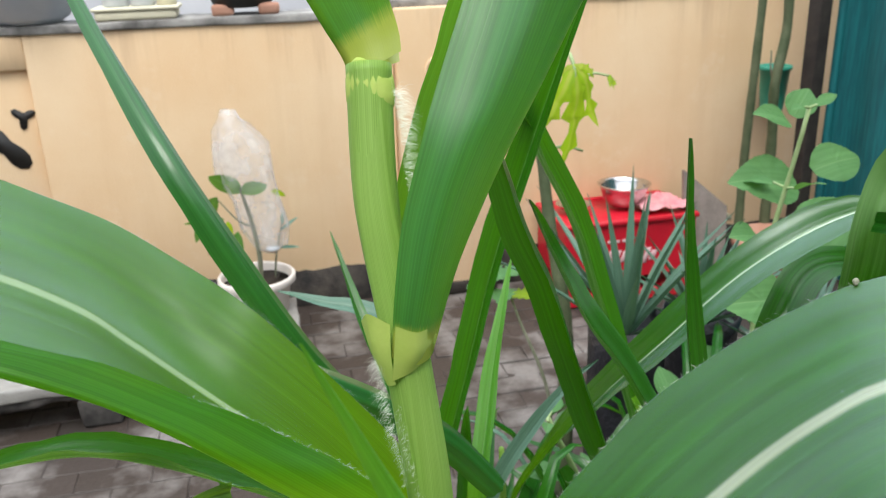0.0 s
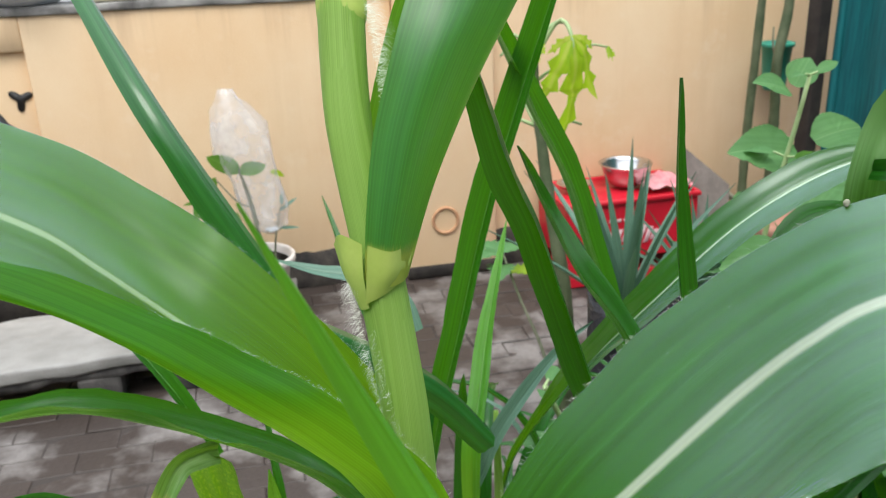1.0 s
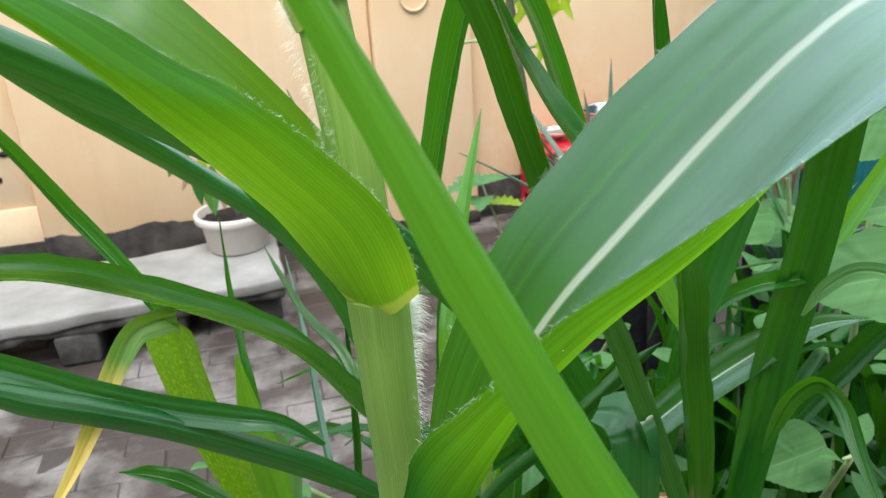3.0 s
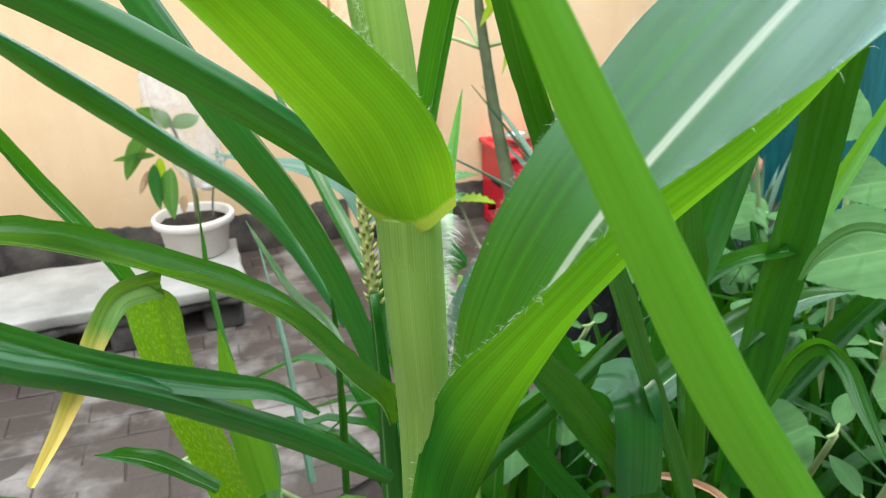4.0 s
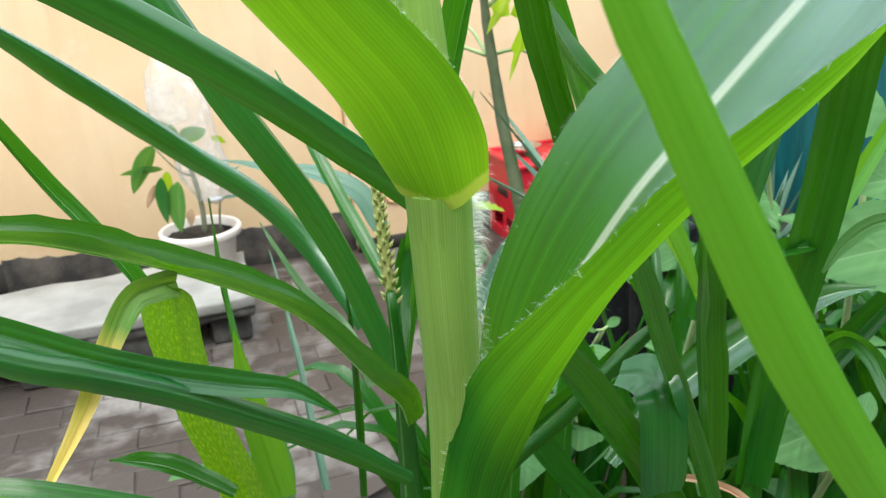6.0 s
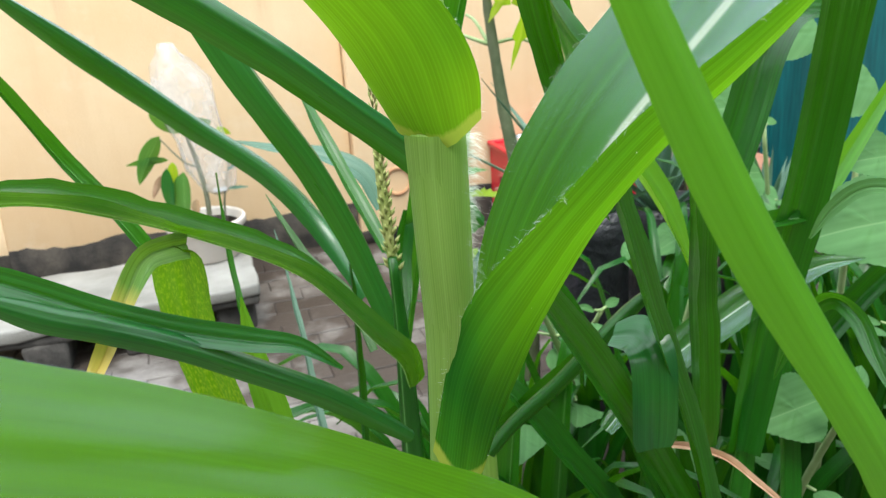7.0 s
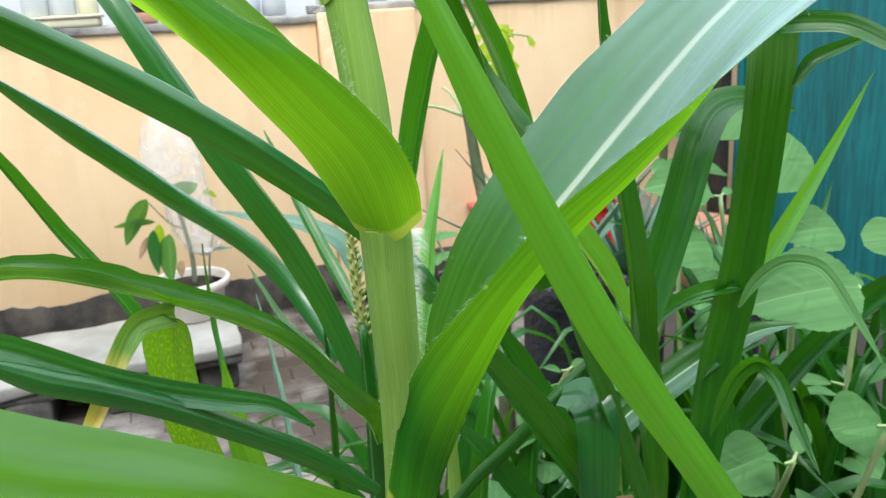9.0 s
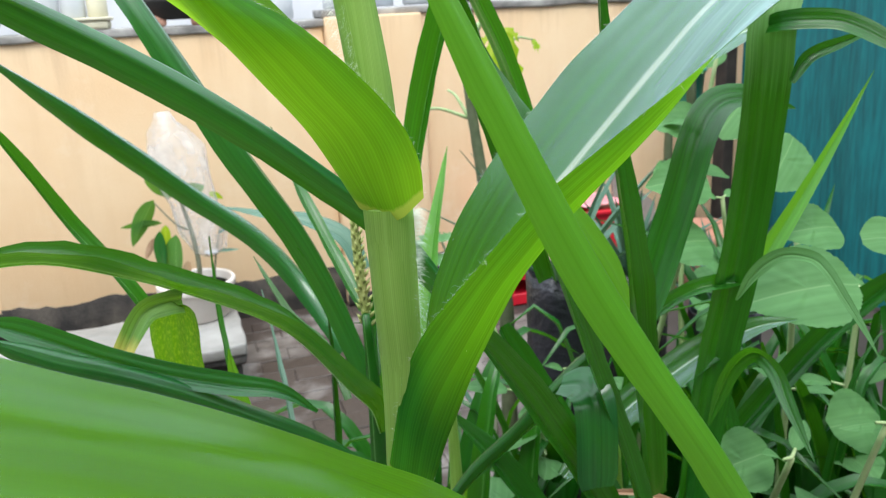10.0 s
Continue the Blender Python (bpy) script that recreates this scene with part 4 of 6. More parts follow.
part("sheath", sheath_bm([(0.203, 0.334, 1.05), (0.199, 0.336, 1.11), (0.192, 0.345, 1.172)], [0.0116, 0.0121, 0.0119], (-40, -20), (-135, -100)), M_STEM, maize, "pale overlapping leaf sheath")
part("sheath", sheath_bm([(0.191, 0.347, 1.182), (0.187, 0.37, 1.237), (0.190, 0.39, 1.285)], [0.0098, 0.0116, 0.0122], (-160, -130), (-40, -80)), M_STEM, maize, "pale overlapping leaf sheath")


def collar(plant, at, r, h, tilt, label="pale yellow-green collar"):
    bm = lathe_bm([(r * 0.86, 0), (r * 0.95, h * 0.12), (r * 0.99, h * 0.3), (r, h * 0.5), (r * 0.98, h * 0.75), (r * 0.9, h * 0.92), (r * 0.75, h)], 28, wob=0.01)
    for v in bm.verts:
        v.co.z += 0.18 * h * math.sin(2 * math.atan2(v.co.y, v.co.x)) * (v.co.z / h)
    o = part("collar", bm, M_COLLAR, plant, label)
    o.matrix_basis = pose(*at, *tilt)
    return o


collar(maize, (0.1893, 0.3855, 1.276), 0.0116, 0.02, (-20, 3, 0))
# leaf at the top collar
leaf(maize, [(0.182, 0.393, 1.292), (0.179, 0.397, 1.301), (0.172, 0.401, 1.314), (0.163, 0.405, 1.331), (0.147, 0.413, 1.358), (0.123, 0.424, 1.390)], 0.078, M_MAIZE_FOOT, (0.75, 0.1, 0.65), fold=(78, 66), fold_end=(60, 40), base=0.66, shape=0.5, hold=0.8, label="bright leaf with a yellow-green collar")
# leaf rising from the upper node
part("leaf", lofted_bm((
    [(0.186, 0.366, 1.178), (0.192, 0.374, 1.215), (0.200, 0.379, 1.247), (0.211, 0.385, 1.279), (0.221, 0.390, 1.301), (0.232, 0.395, 1.328), (0.27, 0.41, 1.40)],
    [(0.202, 0.362, 1.174), (0.219, 0.384, 1.207), (0.232, 0.390, 1.237), (0.250, 0.397, 1.268), (0.266, 0.403, 1.294), (0.288, 0.412, 1.328), (0.34, 0.43, 1.40)],
    [(0.206, 0.342, 1.171), (0.221, 0.356, 1.203), (0.233, 0.358, 1.229), (0.248, 0.361, 1.257), (0.268, 0.370, 1.286), (0.298, 0.388, 1.328), (0.35, 0.41, 1.40)],
    [(0.196, 0.330, 1.170), (0.204, 0.332, 1.203), (0.214, 0.335, 1.236), (0.226, 0.338, 1.264), (0.242, 0.348, 1.290), (0.263, 0.366, 1.328), (0.30, 0.40, 1.40)],
    [(0.185, 0.334, 1.173), (0.188, 0.335, 1.203), (0.194, 0.340, 1.235), (0.204, 0.344, 1.267), (0.215, 0.353, 1.294), (0.231, 0.367, 1.328), (0.265, 0.40, 1.40)],
), (0, 0.28, 0.52, 0.8, 1), (-0.8, 0, 0.3), pleat=0.0003, ripple=0.001, seed=5.0), M_MAIZE_FOOT, maize, "dark green leaf rising steeply")
# pale collar of the upper node: a wedge in front and a flared ear beside it
for ear in (([(0.1845, 0.3325, 1.162), (0.1855, 0.331, 1.174), (0.187, 0.3305, 1.190)], [(0.194, 0.3305, 1.167), (0.1955, 0.328, 1.176), (0.197, 0.328, 1.187)], [(0.2045, 0.338, 1.171), (0.2065, 0.338, 1.178), (0.208, 0.340, 1.186)]),
            ([(0.1825, 0.347, 1.157), (0.1775, 0.350, 1.170), (0.1745, 0.354, 1.184)], [(0.183, 0.3385, 1.157), (0.178, 0.340, 1.174), (0.1765, 0.343, 1.192)], [(0.186, 0.3325, 1.160), (0.1845, 0.3320, 1.175), (0.185, 0.333, 1.190)])):
    part("collar", lofted_bm(ear, (0, 0.5, 1), (-0.2, -1, 0), segs=12, cols=12, pleat=0.0002, seed=2.0), M_COLLAR, maize, "pale yellow-green collar")
# leaf from the middle node, rising to one side
# its far half lies open behind the stalk, its near half is rolled up round it
leaf_mid = part("leaf", lofted_bm((
    [(0.214, 0.346, 1.058), (0.203, 0.357, 1.088), (0.186, 0.362, 1.116), (0.155, 0.369, 1.154), (0.122, 0.384, 1.186), (0.085, 0.418, 1.205), (0.046, 0.445, 1.222), (-0.02, 0.49, 1.238), (-0.11, 0.54, 1.235)],
    [(0.190, 0.345, 1.043), (0.166, 0.342, 1.090), (0.141, 0.344, 1.122), (0.116, 0.347, 1.146), (0.094, 0.356, 1.163), (0.070, 0.367, 1.181), (0.045, 0.380, 1.197), (-0.005, 0.405, 1.213), (-0.08, 0.445, 1.218)],
    [(0.1915, 0.329, 1.040), (0.167, 0.322, 1.083), (0.144, 0.314, 1.113), (0.125, 0.302, 1.138), (0.107, 0.292, 1.161), (0.086, 0.290, 1.180), (0.058, 0.292, 1.197), (0.012, 0.300, 1.214), (-0.07, 0.33, 1.225)],
    [(0.205, 0.3195, 1.036), (0.190, 0.306, 1.080), (0.167, 0.302, 1.112), (0.146, 0.297, 1.136), (0.120, 0.295, 1.160), (0.096, 0.294, 1.181), (0.066, 0.296, 1.200), (0.020, 0.304, 1.218), (-0.06, 0.33, 1.23)],
    [(0.2185, 0.311, 1.049), (0.214, 0.300, 1.072), (0.204, 0.300, 1.094), (0.186, 0.301, 1.116), (0.163, 0.302, 1.138), (0.133, 0.308, 1.158), (0.105, 0.305, 1.180), (0.060, 0.304, 1.206), (-0.03, 0.325, 1.235)],
), (0, 0.5, 0.74, 0.88, 1), (0.3, 0, 1), pleat=0.0004, ripple=0.002, seed=3.0), M_MAIZE_MID, maize, "broad leaf with a white midrib and fringed edge")
# big leaf from the lower node, arching over; its near half is rolled up towards the base
leaf_low = part("leaf", lofted_bm((
    [(0.214, 0.362, 0.885), (0.225, 0.364, 0.935), (0.239, 0.368, 0.985), (0.262, 0.369, 1.030), (0.294, 0.372, 1.069), (0.328, 0.370, 1.104), (0.361, 0.357, 1.139), (0.390, 0.338, 1.168), (0.422, 0.322, 1.188), (0.49, 0.30, 1.202), (0.58, 0.26, 1.19)],
    [(0.222, 0.350, 0.880), (0.240, 0.340, 0.935), (0.260, 0.330, 0.985), (0.283, 0.317, 1.030), (0.306, 0.309, 1.060), (0.329, 0.303, 1.087), (0.352, 0.295, 1.115), (0.372, 0.283, 1.141), (0.398, 0.271, 1.162), (0.455, 0.248, 1.178), (0.54, 0.21, 1.168)],
    [(0.219, 0.338, 0.855), (0.235, 0.336, 0.900), (0.251, 0.318, 0.953), (0.265, 0.288, 1.005), (0.292, 0.264, 1.050), (0.318, 0.242, 1.087), (0.339, 0.235, 1.115), (0.357, 0.224, 1.140), (0.384, 0.207, 1.160), (0.433, 0.181, 1.176), (0.515, 0.145, 1.172)],
    [(0.203, 0.333, 0.855), (0.214, 0.332, 0.910), (0.230, 0.306, 0.962), (0.246, 0.272, 1.012), (0.275, 0.252, 1.053), (0.303, 0.230, 1.088), (0.329, 0.220, 1.117), (0.351, 0.208, 1.142), (0.378, 0.189, 1.164), (0.427, 0.163, 1.181), (0.508, 0.128, 1.177)],
    [(0.194, 0.342, 0.872), (0.204, 0.336, 0.925), (0.214, 0.321, 0.965), (0.233, 0.274, 1.017), (0.262, 0.254, 1.056), (0.293, 0.232, 1.088), (0.322, 0.213, 1.116), (0.347, 0.198, 1.141), (0.374, 0.174, 1.166), (0.42, 0.145, 1.184), (0.50, 0.11, 1.182)],
), (0, 0.5, 0.8, 0.91, 1), (-0.5, 0, 1), pleat=0.0004, ripple=0.002, seed=8.0), M_MAIZE_RIB, maize, "very broad arching leaf with a white midrib")
# narrow leaf close by, seen nearly edge-on
leaf(maize, [(0.36, 0.16, 0.86), (0.30, 0.15, 0.955), (0.262, 0.151, 1.014), (0.237, 0.155, 1.058), (0.203, 0.163, 1.128), (0.177, 0.172, 1.184), (0.142, 0.181, 1.259)], 0.028, M_MAIZE_PALE, (0.35, -0.85, 0.3), fold=(-34, -34), curl=-30, base=0.9, hold=0.5, tip=0.03, label="narrow bright green leaf pointing up")
# low leaf reaching over to the other side
leaf_broad = part("leaf", lofted_bm((
    [(0.321, 0.153, 0.826), (0.290, 0.169, 0.859), (0.256, 0.180, 0.893), (0.220, 0.192, 0.924), (0.183, 0.204, 0.948), (0.144, 0.211, 0.969), (0.108, 0.210, 0.991), (0.075, 0.210, 1.008), (0.046, 0.204, 1.024), (0.018, 0.198, 1.040), (-0.015, 0.187, 1.054)],
    [(0.308, 0.145, 0.834), (0.271, 0.158, 0.868), (0.233, 0.164, 0.902), (0.197, 0.168, 0.933), (0.164, 0.168, 0.958), (0.132, 0.170, 0.978), (0.102, 0.167, 0.995), (0.075, 0.164, 1.009), (0.052, 0.159, 1.021), (0.027, 0.154, 1.032), (-0.001, 0.147, 1.044)],
    [(0.303, 0.151, 0.823), (0.257, 0.158, 0.861), (0.214, 0.159, 0.897), (0.176, 0.155, 0.928), (0.145, 0.153, 0.951), (0.118, 0.150, 0.969), (0.094, 0.148, 0.984), (0.072, 0.145, 0.998), (0.052, 0.142, 1.010), (0.029, 0.138, 1.021), (0.002, 0.133, 1.033)],
    [(0.304, 0.156, 0.811), (0.249, 0.157, 0.852), (0.201, 0.150, 0.891), (0.162, 0.143, 0.924), (0.134, 0.142, 0.948), (0.112, 0.139, 0.968), (0.092, 0.137, 0.983), (0.072, 0.134, 0.995), (0.053, 0.131, 1.004), (0.030, 0.128, 1.014), (0.004, 0.124, 1.026)],
), (0, 0.45, 0.8, 1), (0, 0, 1), ripple=0.0015, seed=4.0), M_BROAD, maize, "broad low leaf with a pale sheen")
leaf(maize, [(0.21, 0.40, 0.72), (0.14, 0.36, 0.80), (0.06, 0.32, 0.845), (-0.03, 0.29, 0.86), (-0.12, 0.26, 0.84)], 0.045, M_MAIZE, (0.2, -0.3, 0.9), fold=20, base=0.5, hold=0.7)

for blade, wax in ((leaf_mid, M_SHEEN_FAINT), (leaf_low, M_SHEEN), (leaf_broad, M_WAX)):
    add_sheen(blade, wax)
hair = part("hairs", hairs_bm([(0.216, 0.330, 1.038), (0.2165, 0.333, 1.02), (0.2165, 0.335, 1.0), (0.2165, 0.340, 0.97), (0.217, 0.345, 0.94)], 900, 0.0105, (1, -0.3, 0.0), 0.5, thick=0.00005, fade=0.8, jitter=0.0012), M_HAIR, maize, "white woolly hairs below the node")
hair["kind"] = "stuff"
hair = part("hairs", hairs_bm([(0.2155, 0.3265, 1.03), (0.2165, 0.328, 1.0), (0.2185, 0.332, 0.96), (0.221, 0.338, 0.92)], 420, 0.0035, (0.3, -0.8, -0.3), 0.7, thick=0.000028, jitter=0.0035), M_HAIR, maize, "sparse white hairs on the sheath")
hair["kind"] = "stuff"
hair = part("hairs", hairs_bm([(0.181, 0.342, 1.170), (0.1815, 0.339, 1.155), (0.1835, 0.337, 1.14), (0.1865, 0.335, 1.122), (0.189, 0.333, 1.105)], 460, 0.008, (-0.8, -0.3, -0.35), 0.5, thick=0.00003, fade=0.7, jitter=0.0012), M_HAIR, maize, "white woolly hairs below the node")
hair["kind"] = "stuff"
hair = part("hairs", hairs_bm([(0.186, 0.332, 1.15), (0.191, 0.328, 1.12), (0.198, 0.3235, 1.09), (0.204, 0.3225, 1.065)], 260, 0.0035, (-0.6, -0.5, -0.3), 0.6, thick=0.00003, jitter=0.0015), M_HAIR, maize, "sparse white hairs along the sheath edge")
hair["kind"] = "stuff"
hair = part("hairs", hairs_bm([(0.2, 0.383, 1.285), (0.202, 0.376, 1.262), (0.203, 0.368, 1.235), (0.203, 0.36, 1.2)], 700, 0.010, (0.8, -0.4, 0.1), 0.45, thick=0.00004, fade=0.5, jitter=0.0015), M_HAIR, maize, "white woolly hairs below the node")
hair["kind"] = "stuff"


def margin_hairs(blade, j, k0, k1, count, length, out, cols=24):
    """Fine hairs on the edge of a leaf, between two rows of it."""
    co = blade.data.vertices
    h = part("hairs", hairs_bm([co[k * (cols + 1) + j].co.copy() for k in range(k0, k1, 2)], count, length, out, 0.75, thick=0.00003, jitter=0.0004), M_HAIR, maize, "fine white hairs along a leaf margin")
    h["kind"] = "stuff"


margin_hairs(leaf_mid, 24, 0, 34, 260, 0.0026, (0.6, -0.3, 0.5))
margin_hairs(leaf_mid, 0, 8, 34, 200, 0.003, (0.5, 0.3, 0.6))
margin_hairs(leaf_low, 0, 4, 40, 340, 0.0042, (-0.6, -0.1, 0.5))
margin_hairs(leaf_low, 24, 2, 44, 300, 0.0042, (-0.5, -0.3, 0.6))
# dust on the big leaf
rnd = random.Random(5)
bm = bmesh.new()
for v in rnd.sample(list(leaf_low.data.vertices), 60):
    c = v.co + v.normal * 0.0005 + Vector([rnd.uniform(-0.004, 0.004) for _ in range(3)]) * 0.2
    bmesh.ops.create_icosphere(bm, subdivisions=1, radius=rnd.uniform(0.00012, 0.0003), matrix=Matrix.Translation(c))
part("dust", bm, M_HAIR, maize, "tiny white specks of dust")["kind"] = "stuff"
# a speck of debris on the big leaf
v = min(leaf_low.data.vertices, key=lambda q: (q.co - Vector((0.416, 0.328, 1.176))).length)
side_ = v.normal.orthogonal().normalized()
bm = tube_bm([v.co + v.normal * 0.0008 - side_ * 0.002, v.co + v.normal * 0.0018, v.co + v.normal * 0.001 + side_ * 0.002], [0.0008, 0.0017, 0.0007], 7, 6, wob=0.3)
part("speck", bm, M_BARK, maize, "brown speck of debris on the leaf")

# ---------------- maize plant behind, with a young tassel ----------------
maize2 = thing("maize_plant", (0, 0, 0), label="smaller maize plant with a young tassel and a folded yellowing leaf", category="maize")
part("stem", tube_bm([(0.25, 0.66, -0.02), (0.252, 0.66, 0.4), (0.25, 0.655, 0.76), (0.248, 0.66, 0.86)], [0.012, 0.012, 0.014, 0.004], 14, 40), M_MAIZE, maize2)
tass = part("tassel", tube_bm([(0.251, 0.672, 0.84), (0.248, 0.68, 0.93), (0.247, 0.682, 0.97)], [0.004, 0.005, 0.003], 8, 12), M_TASSEL, maize2, "young green-brown tassel")
rnd = random.Random(11)
bm = bmesh.new()
for k in range(90):
    s = k / 90
    a = k * 2.4
    c = Vector((0.251, 0.672, 0.84)).lerp(Vector((0.247, 0.682, 1.02)), s)
    o = Vector((math.cos(a), math.sin(a), 0)) * 0.007 * (1 - 0.75 * s)
    d = Vector((o.x * 0.5, o.y * 0.5, 0.011)).normalized()
    sd = d.orthogonal().normalized() * 0.0024 * (1 - 0.4 * s)
    sd2 = d.cross(sd)
    b0, tp = c + o * 0.4, c + o + d * 0.011
    m_ = (b0 + tp) / 2
    vs = [bm.verts.new(p) for p in (b0, m_ + sd, m_ + sd2, m_ - sd, m_ - sd2, tp)]
    for i in range(4):
        bm.faces.new((vs[0], vs[1 + i], vs[1 + (i + 1) % 4]))
        bm.faces.new((vs[5], vs[1 + (i + 1) % 4], vs[1 + i]))
part("spikelet", bm, M_TASSEL, tass)["kind"] = "stuff"
leaf(maize2, [(0.31, 0.585, 0.905), (0.264, 0.572, 0.968), (0.21, 0.553, 1.018), (0.16, 0.525, 1.063), (0.105, 0.508, 1.105), (0.035, 0.50, 1.15), (-0.06, 0.49, 1.203)], 0.04, M_SMOOTH, (0.2, -0.85, 0.45), fold=(-26, -40), curl=-24, pleat=0.06, base=0.8, hold=0.8, label="dark rolled leaf rising to one side")
add_sheen(leaf(maize2, [(0.252, 0.80, 0.772), (0.22, 0.88, 0.83), (0.17, 0.905, 0.893), (0.107, 0.905, 0.948), (0.046, 0.867, 1.012), (-0.005, 0.82, 1.066), (-0.07, 0.77, 1.128)], 0.042, M_SMOOTH, (0.25, -0.8, 0.5), fold=(-36, -36), curl=-30, base=0.8, hold=0.7, label="dark rolled narrow leaf"), M_SHEEN_FAINT)
leaf(maize2, [(0.262, 0.70, 0.76), (0.236, 0.71, 0.85), (0.2, 0.695, 0.94), (0.156, 0.68, 1.018), (0.114, 0.681, 1.098), (0.07, 0.705, 1.18), (0.03, 0.77, 1.245), (-0.01, 0.85, 1.31), (-0.05, 0.93, 1.38)], 0.044, M_SMOOTH, (0.6, -0.75, 0.3), fold=(-30, -30), curl=-25, base=0.8, hold=0.3, tip=0.3, label="long straight dark leaf")
leaf(maize2, [(0.25, 0.64, 0.74), (0.236, 0.605, 0.785), (0.214, 0.596, 0.815), (0.166, 0.615, 0.872), (0.097, 0.637, 0.907), (0.026, 0.650, 0.935), (-0.043, 0.659, 0.952), (-0.14, 0.665, 0.945)], 0.04, M_RIB, (0.1, -0.25, 1), fold=(48, 36), curl=24, base=0.6, hold=0.8, label="arching leaf with a pale midrib and wavy edge", ripple=0.009)
leaf(maize2, [(0.070, 0.636, 0.908), (0.072, 0.651, 0.892), (0.070, 0.701, 0.831), (0.077, 0.754, 0.734), (0.097, 0.795, 0.627), (0.113, 0.820, 0.540)], 0.05, M_MAIZE_SPOT, (-0.25, -0.9, 0.3), fold=12, base=0.75, shape=0.2, hold=0.9, tip=0.7, label="mottled yellow-green leaf bent over")
leaf(maize2, [(0.080, 0.641, 0.907), (0.066, 0.636, 0.908), (0.047, 0.627, 0.904), (0.032, 0.605, 0.884), (0.017, 0.580, 0.860), (0.001, 0.554, 0.839), (-0.014, 0.524, 0.824)], 0.028, M_DRYTIP, (-0.25, -0.9, 0.25), fold=(34, 44), base=1.0, shape=0.1, hold=0.02, tip=0.24, ripple=0.004, label="hanging leaf end drying to straw yellow", name="leaf_end")
leaf(maize2, [(-0.063, 0.550, 0.928), (-0.037, 0.552, 0.913), (-0.009, 0.553, 0.898), (0.021, 0.554, 0.885), (0.069, 0.559, 0.859), (0.120, 0.565, 0.825), (0.178, 0.572, 0.783), (0.238, 0.585, 0.725)][::-1], 0.031, M_SMOOTH, (0.15, -0.75, 0.6), fold=(-32, -32), curl=-30, base=0.6, hold=0.85, label="dark rolled leaf lying almost level")
leaf(maize2, [(-0.067, 0.573, 0.933), (-0.040, 0.576, 0.919), (-0.011, 0.577, 0.902), (0.019, 0.576, 0.885), (0.069, 0.572, 0.863), (0.116, 0.567, 0.848), (0.151, 0.561, 0.839), (0.180, 0.557, 0.816)][::-1], 0.022, M_SMOOTH, (0.1, -0.8, 0.6), fold=20, base=0.15, shape=0.35, hold=0.9, ripple=0.002, label="dark narrow leaf with a kinked end")
leaf(maize2, [(0.06, 0.83, 0.78), (0.022, 0.843, 0.86), (-0.034, 0.872, 0.94), (-0.076, 0.853, 1.028), (-0.12, 0.83, 1.11)], 0.024, M_MAIZE, (0.5, -0.7, 0.4), fold=40, hold=0.5)
leaf(maize2, [(0.13, 0.79, 0.58), (0.119, 0.822, 0.715), (0.112, 0.872, 0.805), (0.113, 0.904, 0.897)], 0.017, M_MAIZE, (0.6, -0.75, 0.2), fold=40, hold=0.3, base=0.9)
leaf(maize2, [(0.223, 0.675, 0.765), (0.211, 0.717, 0.804), (0.181, 0.762, 0.838), (0.157, 0.812, 0.891)], 0.019, M_MAIZE, (0.6, -0.7, 0.5), fold=40, hold=0.25, base=0.8)
leaf(maize2, [(0.198, 0.940, 0.482), (0.195, 1.005, 0.558), (0.192, 1.087, 0.650), (0.184, 1.169, 0.738)], 0.015, M_GREY, (0.5, -0.8, 0.3), fold=35, hold=0.3, base=0.9)
leaf(maize2, [(0.209, 0.696, 0.638), (0.216, 0.721, 0.706), (0.220, 0.728, 0.783), (0.224, 0.749, 0.840)], 0.013, M_MAIZE_DEEP, (0.6, -0.7, 0.2), fold=50, hold=0.4, base=0.9)
leaf(maize2, [(0.276, 0.820, 0.804), (0.260, 0.864, 0.846), (0.233, 0.936, 0.923), (0.211, 1.031, 1.005)], 0.024, M_MAIZE, (0.5, -0.8, 0.3), fold=25, hold=0.3, base=0.9)
leaf(maize2, [(0.326, 1.073, 0.776), (0.305, 1.098, 0.822), (0.253, 1.124, 0.849), (0.199, 1.145, 0.859), (0.138, 1.170, 0.875)], 0.036, M_GREY, (0.1, -0.4, 1), fold=20, hold=0.4, base=0.8)
leaf(maize2, [(0.293, 0.782, 0.862), (0.280, 0.766, 0.812), (0.271, 0.726, 0.762)], 0.02, M_MAIZE_DEEP, (0, -1, 0.1), fold=30, base=0.5)
leaf(maize2, [(0.113, 0.852, 0.476), (0.131, 0.874, 0.547), (0.133, 0.877, 0.611), (0.119, 0.863, 0.649)], 0.055, M_OREGANO, (0.1, -0.9, 0.3), fold=10, base=0.9, hold=0.5)
leaf(maize2, [(0.095, 0.664, 0.694), (0.050, 0.687, 0.716), (0.024, 0.697, 0.724), (-0.006, 0.708, 0.727)], 0.026, M_MAIZE, (0.1, -0.5, 0.8), fold=40, base=0.6, hold=0.5, ripple=0.012)
leaf(maize2, [(0.156, 0.258, 0.902), (0.101, 0.264, 0.939), (0.054, 0.263, 0.964), (0.014, 0.268, 0.976), (-0.040, 0.276, 0.986)], 0.034, M_MAIZE_DEEP, (0.1, -0.5, 0.9), fold=5, base=0.5, hold=0.8)

leaf(maize2, [(0.136, 0.703, 0.652), (0.128, 0.714, 0.704), (0.119, 0.724, 0.76), (0.116, 0.727, 0.82)], 0.034, M_MAIZE_PALE, (0.2, -0.9, 0.2), fold=20, base=0.8, hold=0.3, label="short light green leaf")

# ---------------- maize plant behind on the other side: steep spears ----------------
maize3 = thing("maize_plant", (0, 0, 0), label="maize plant with steep spear-like dark leaves", category="maize")
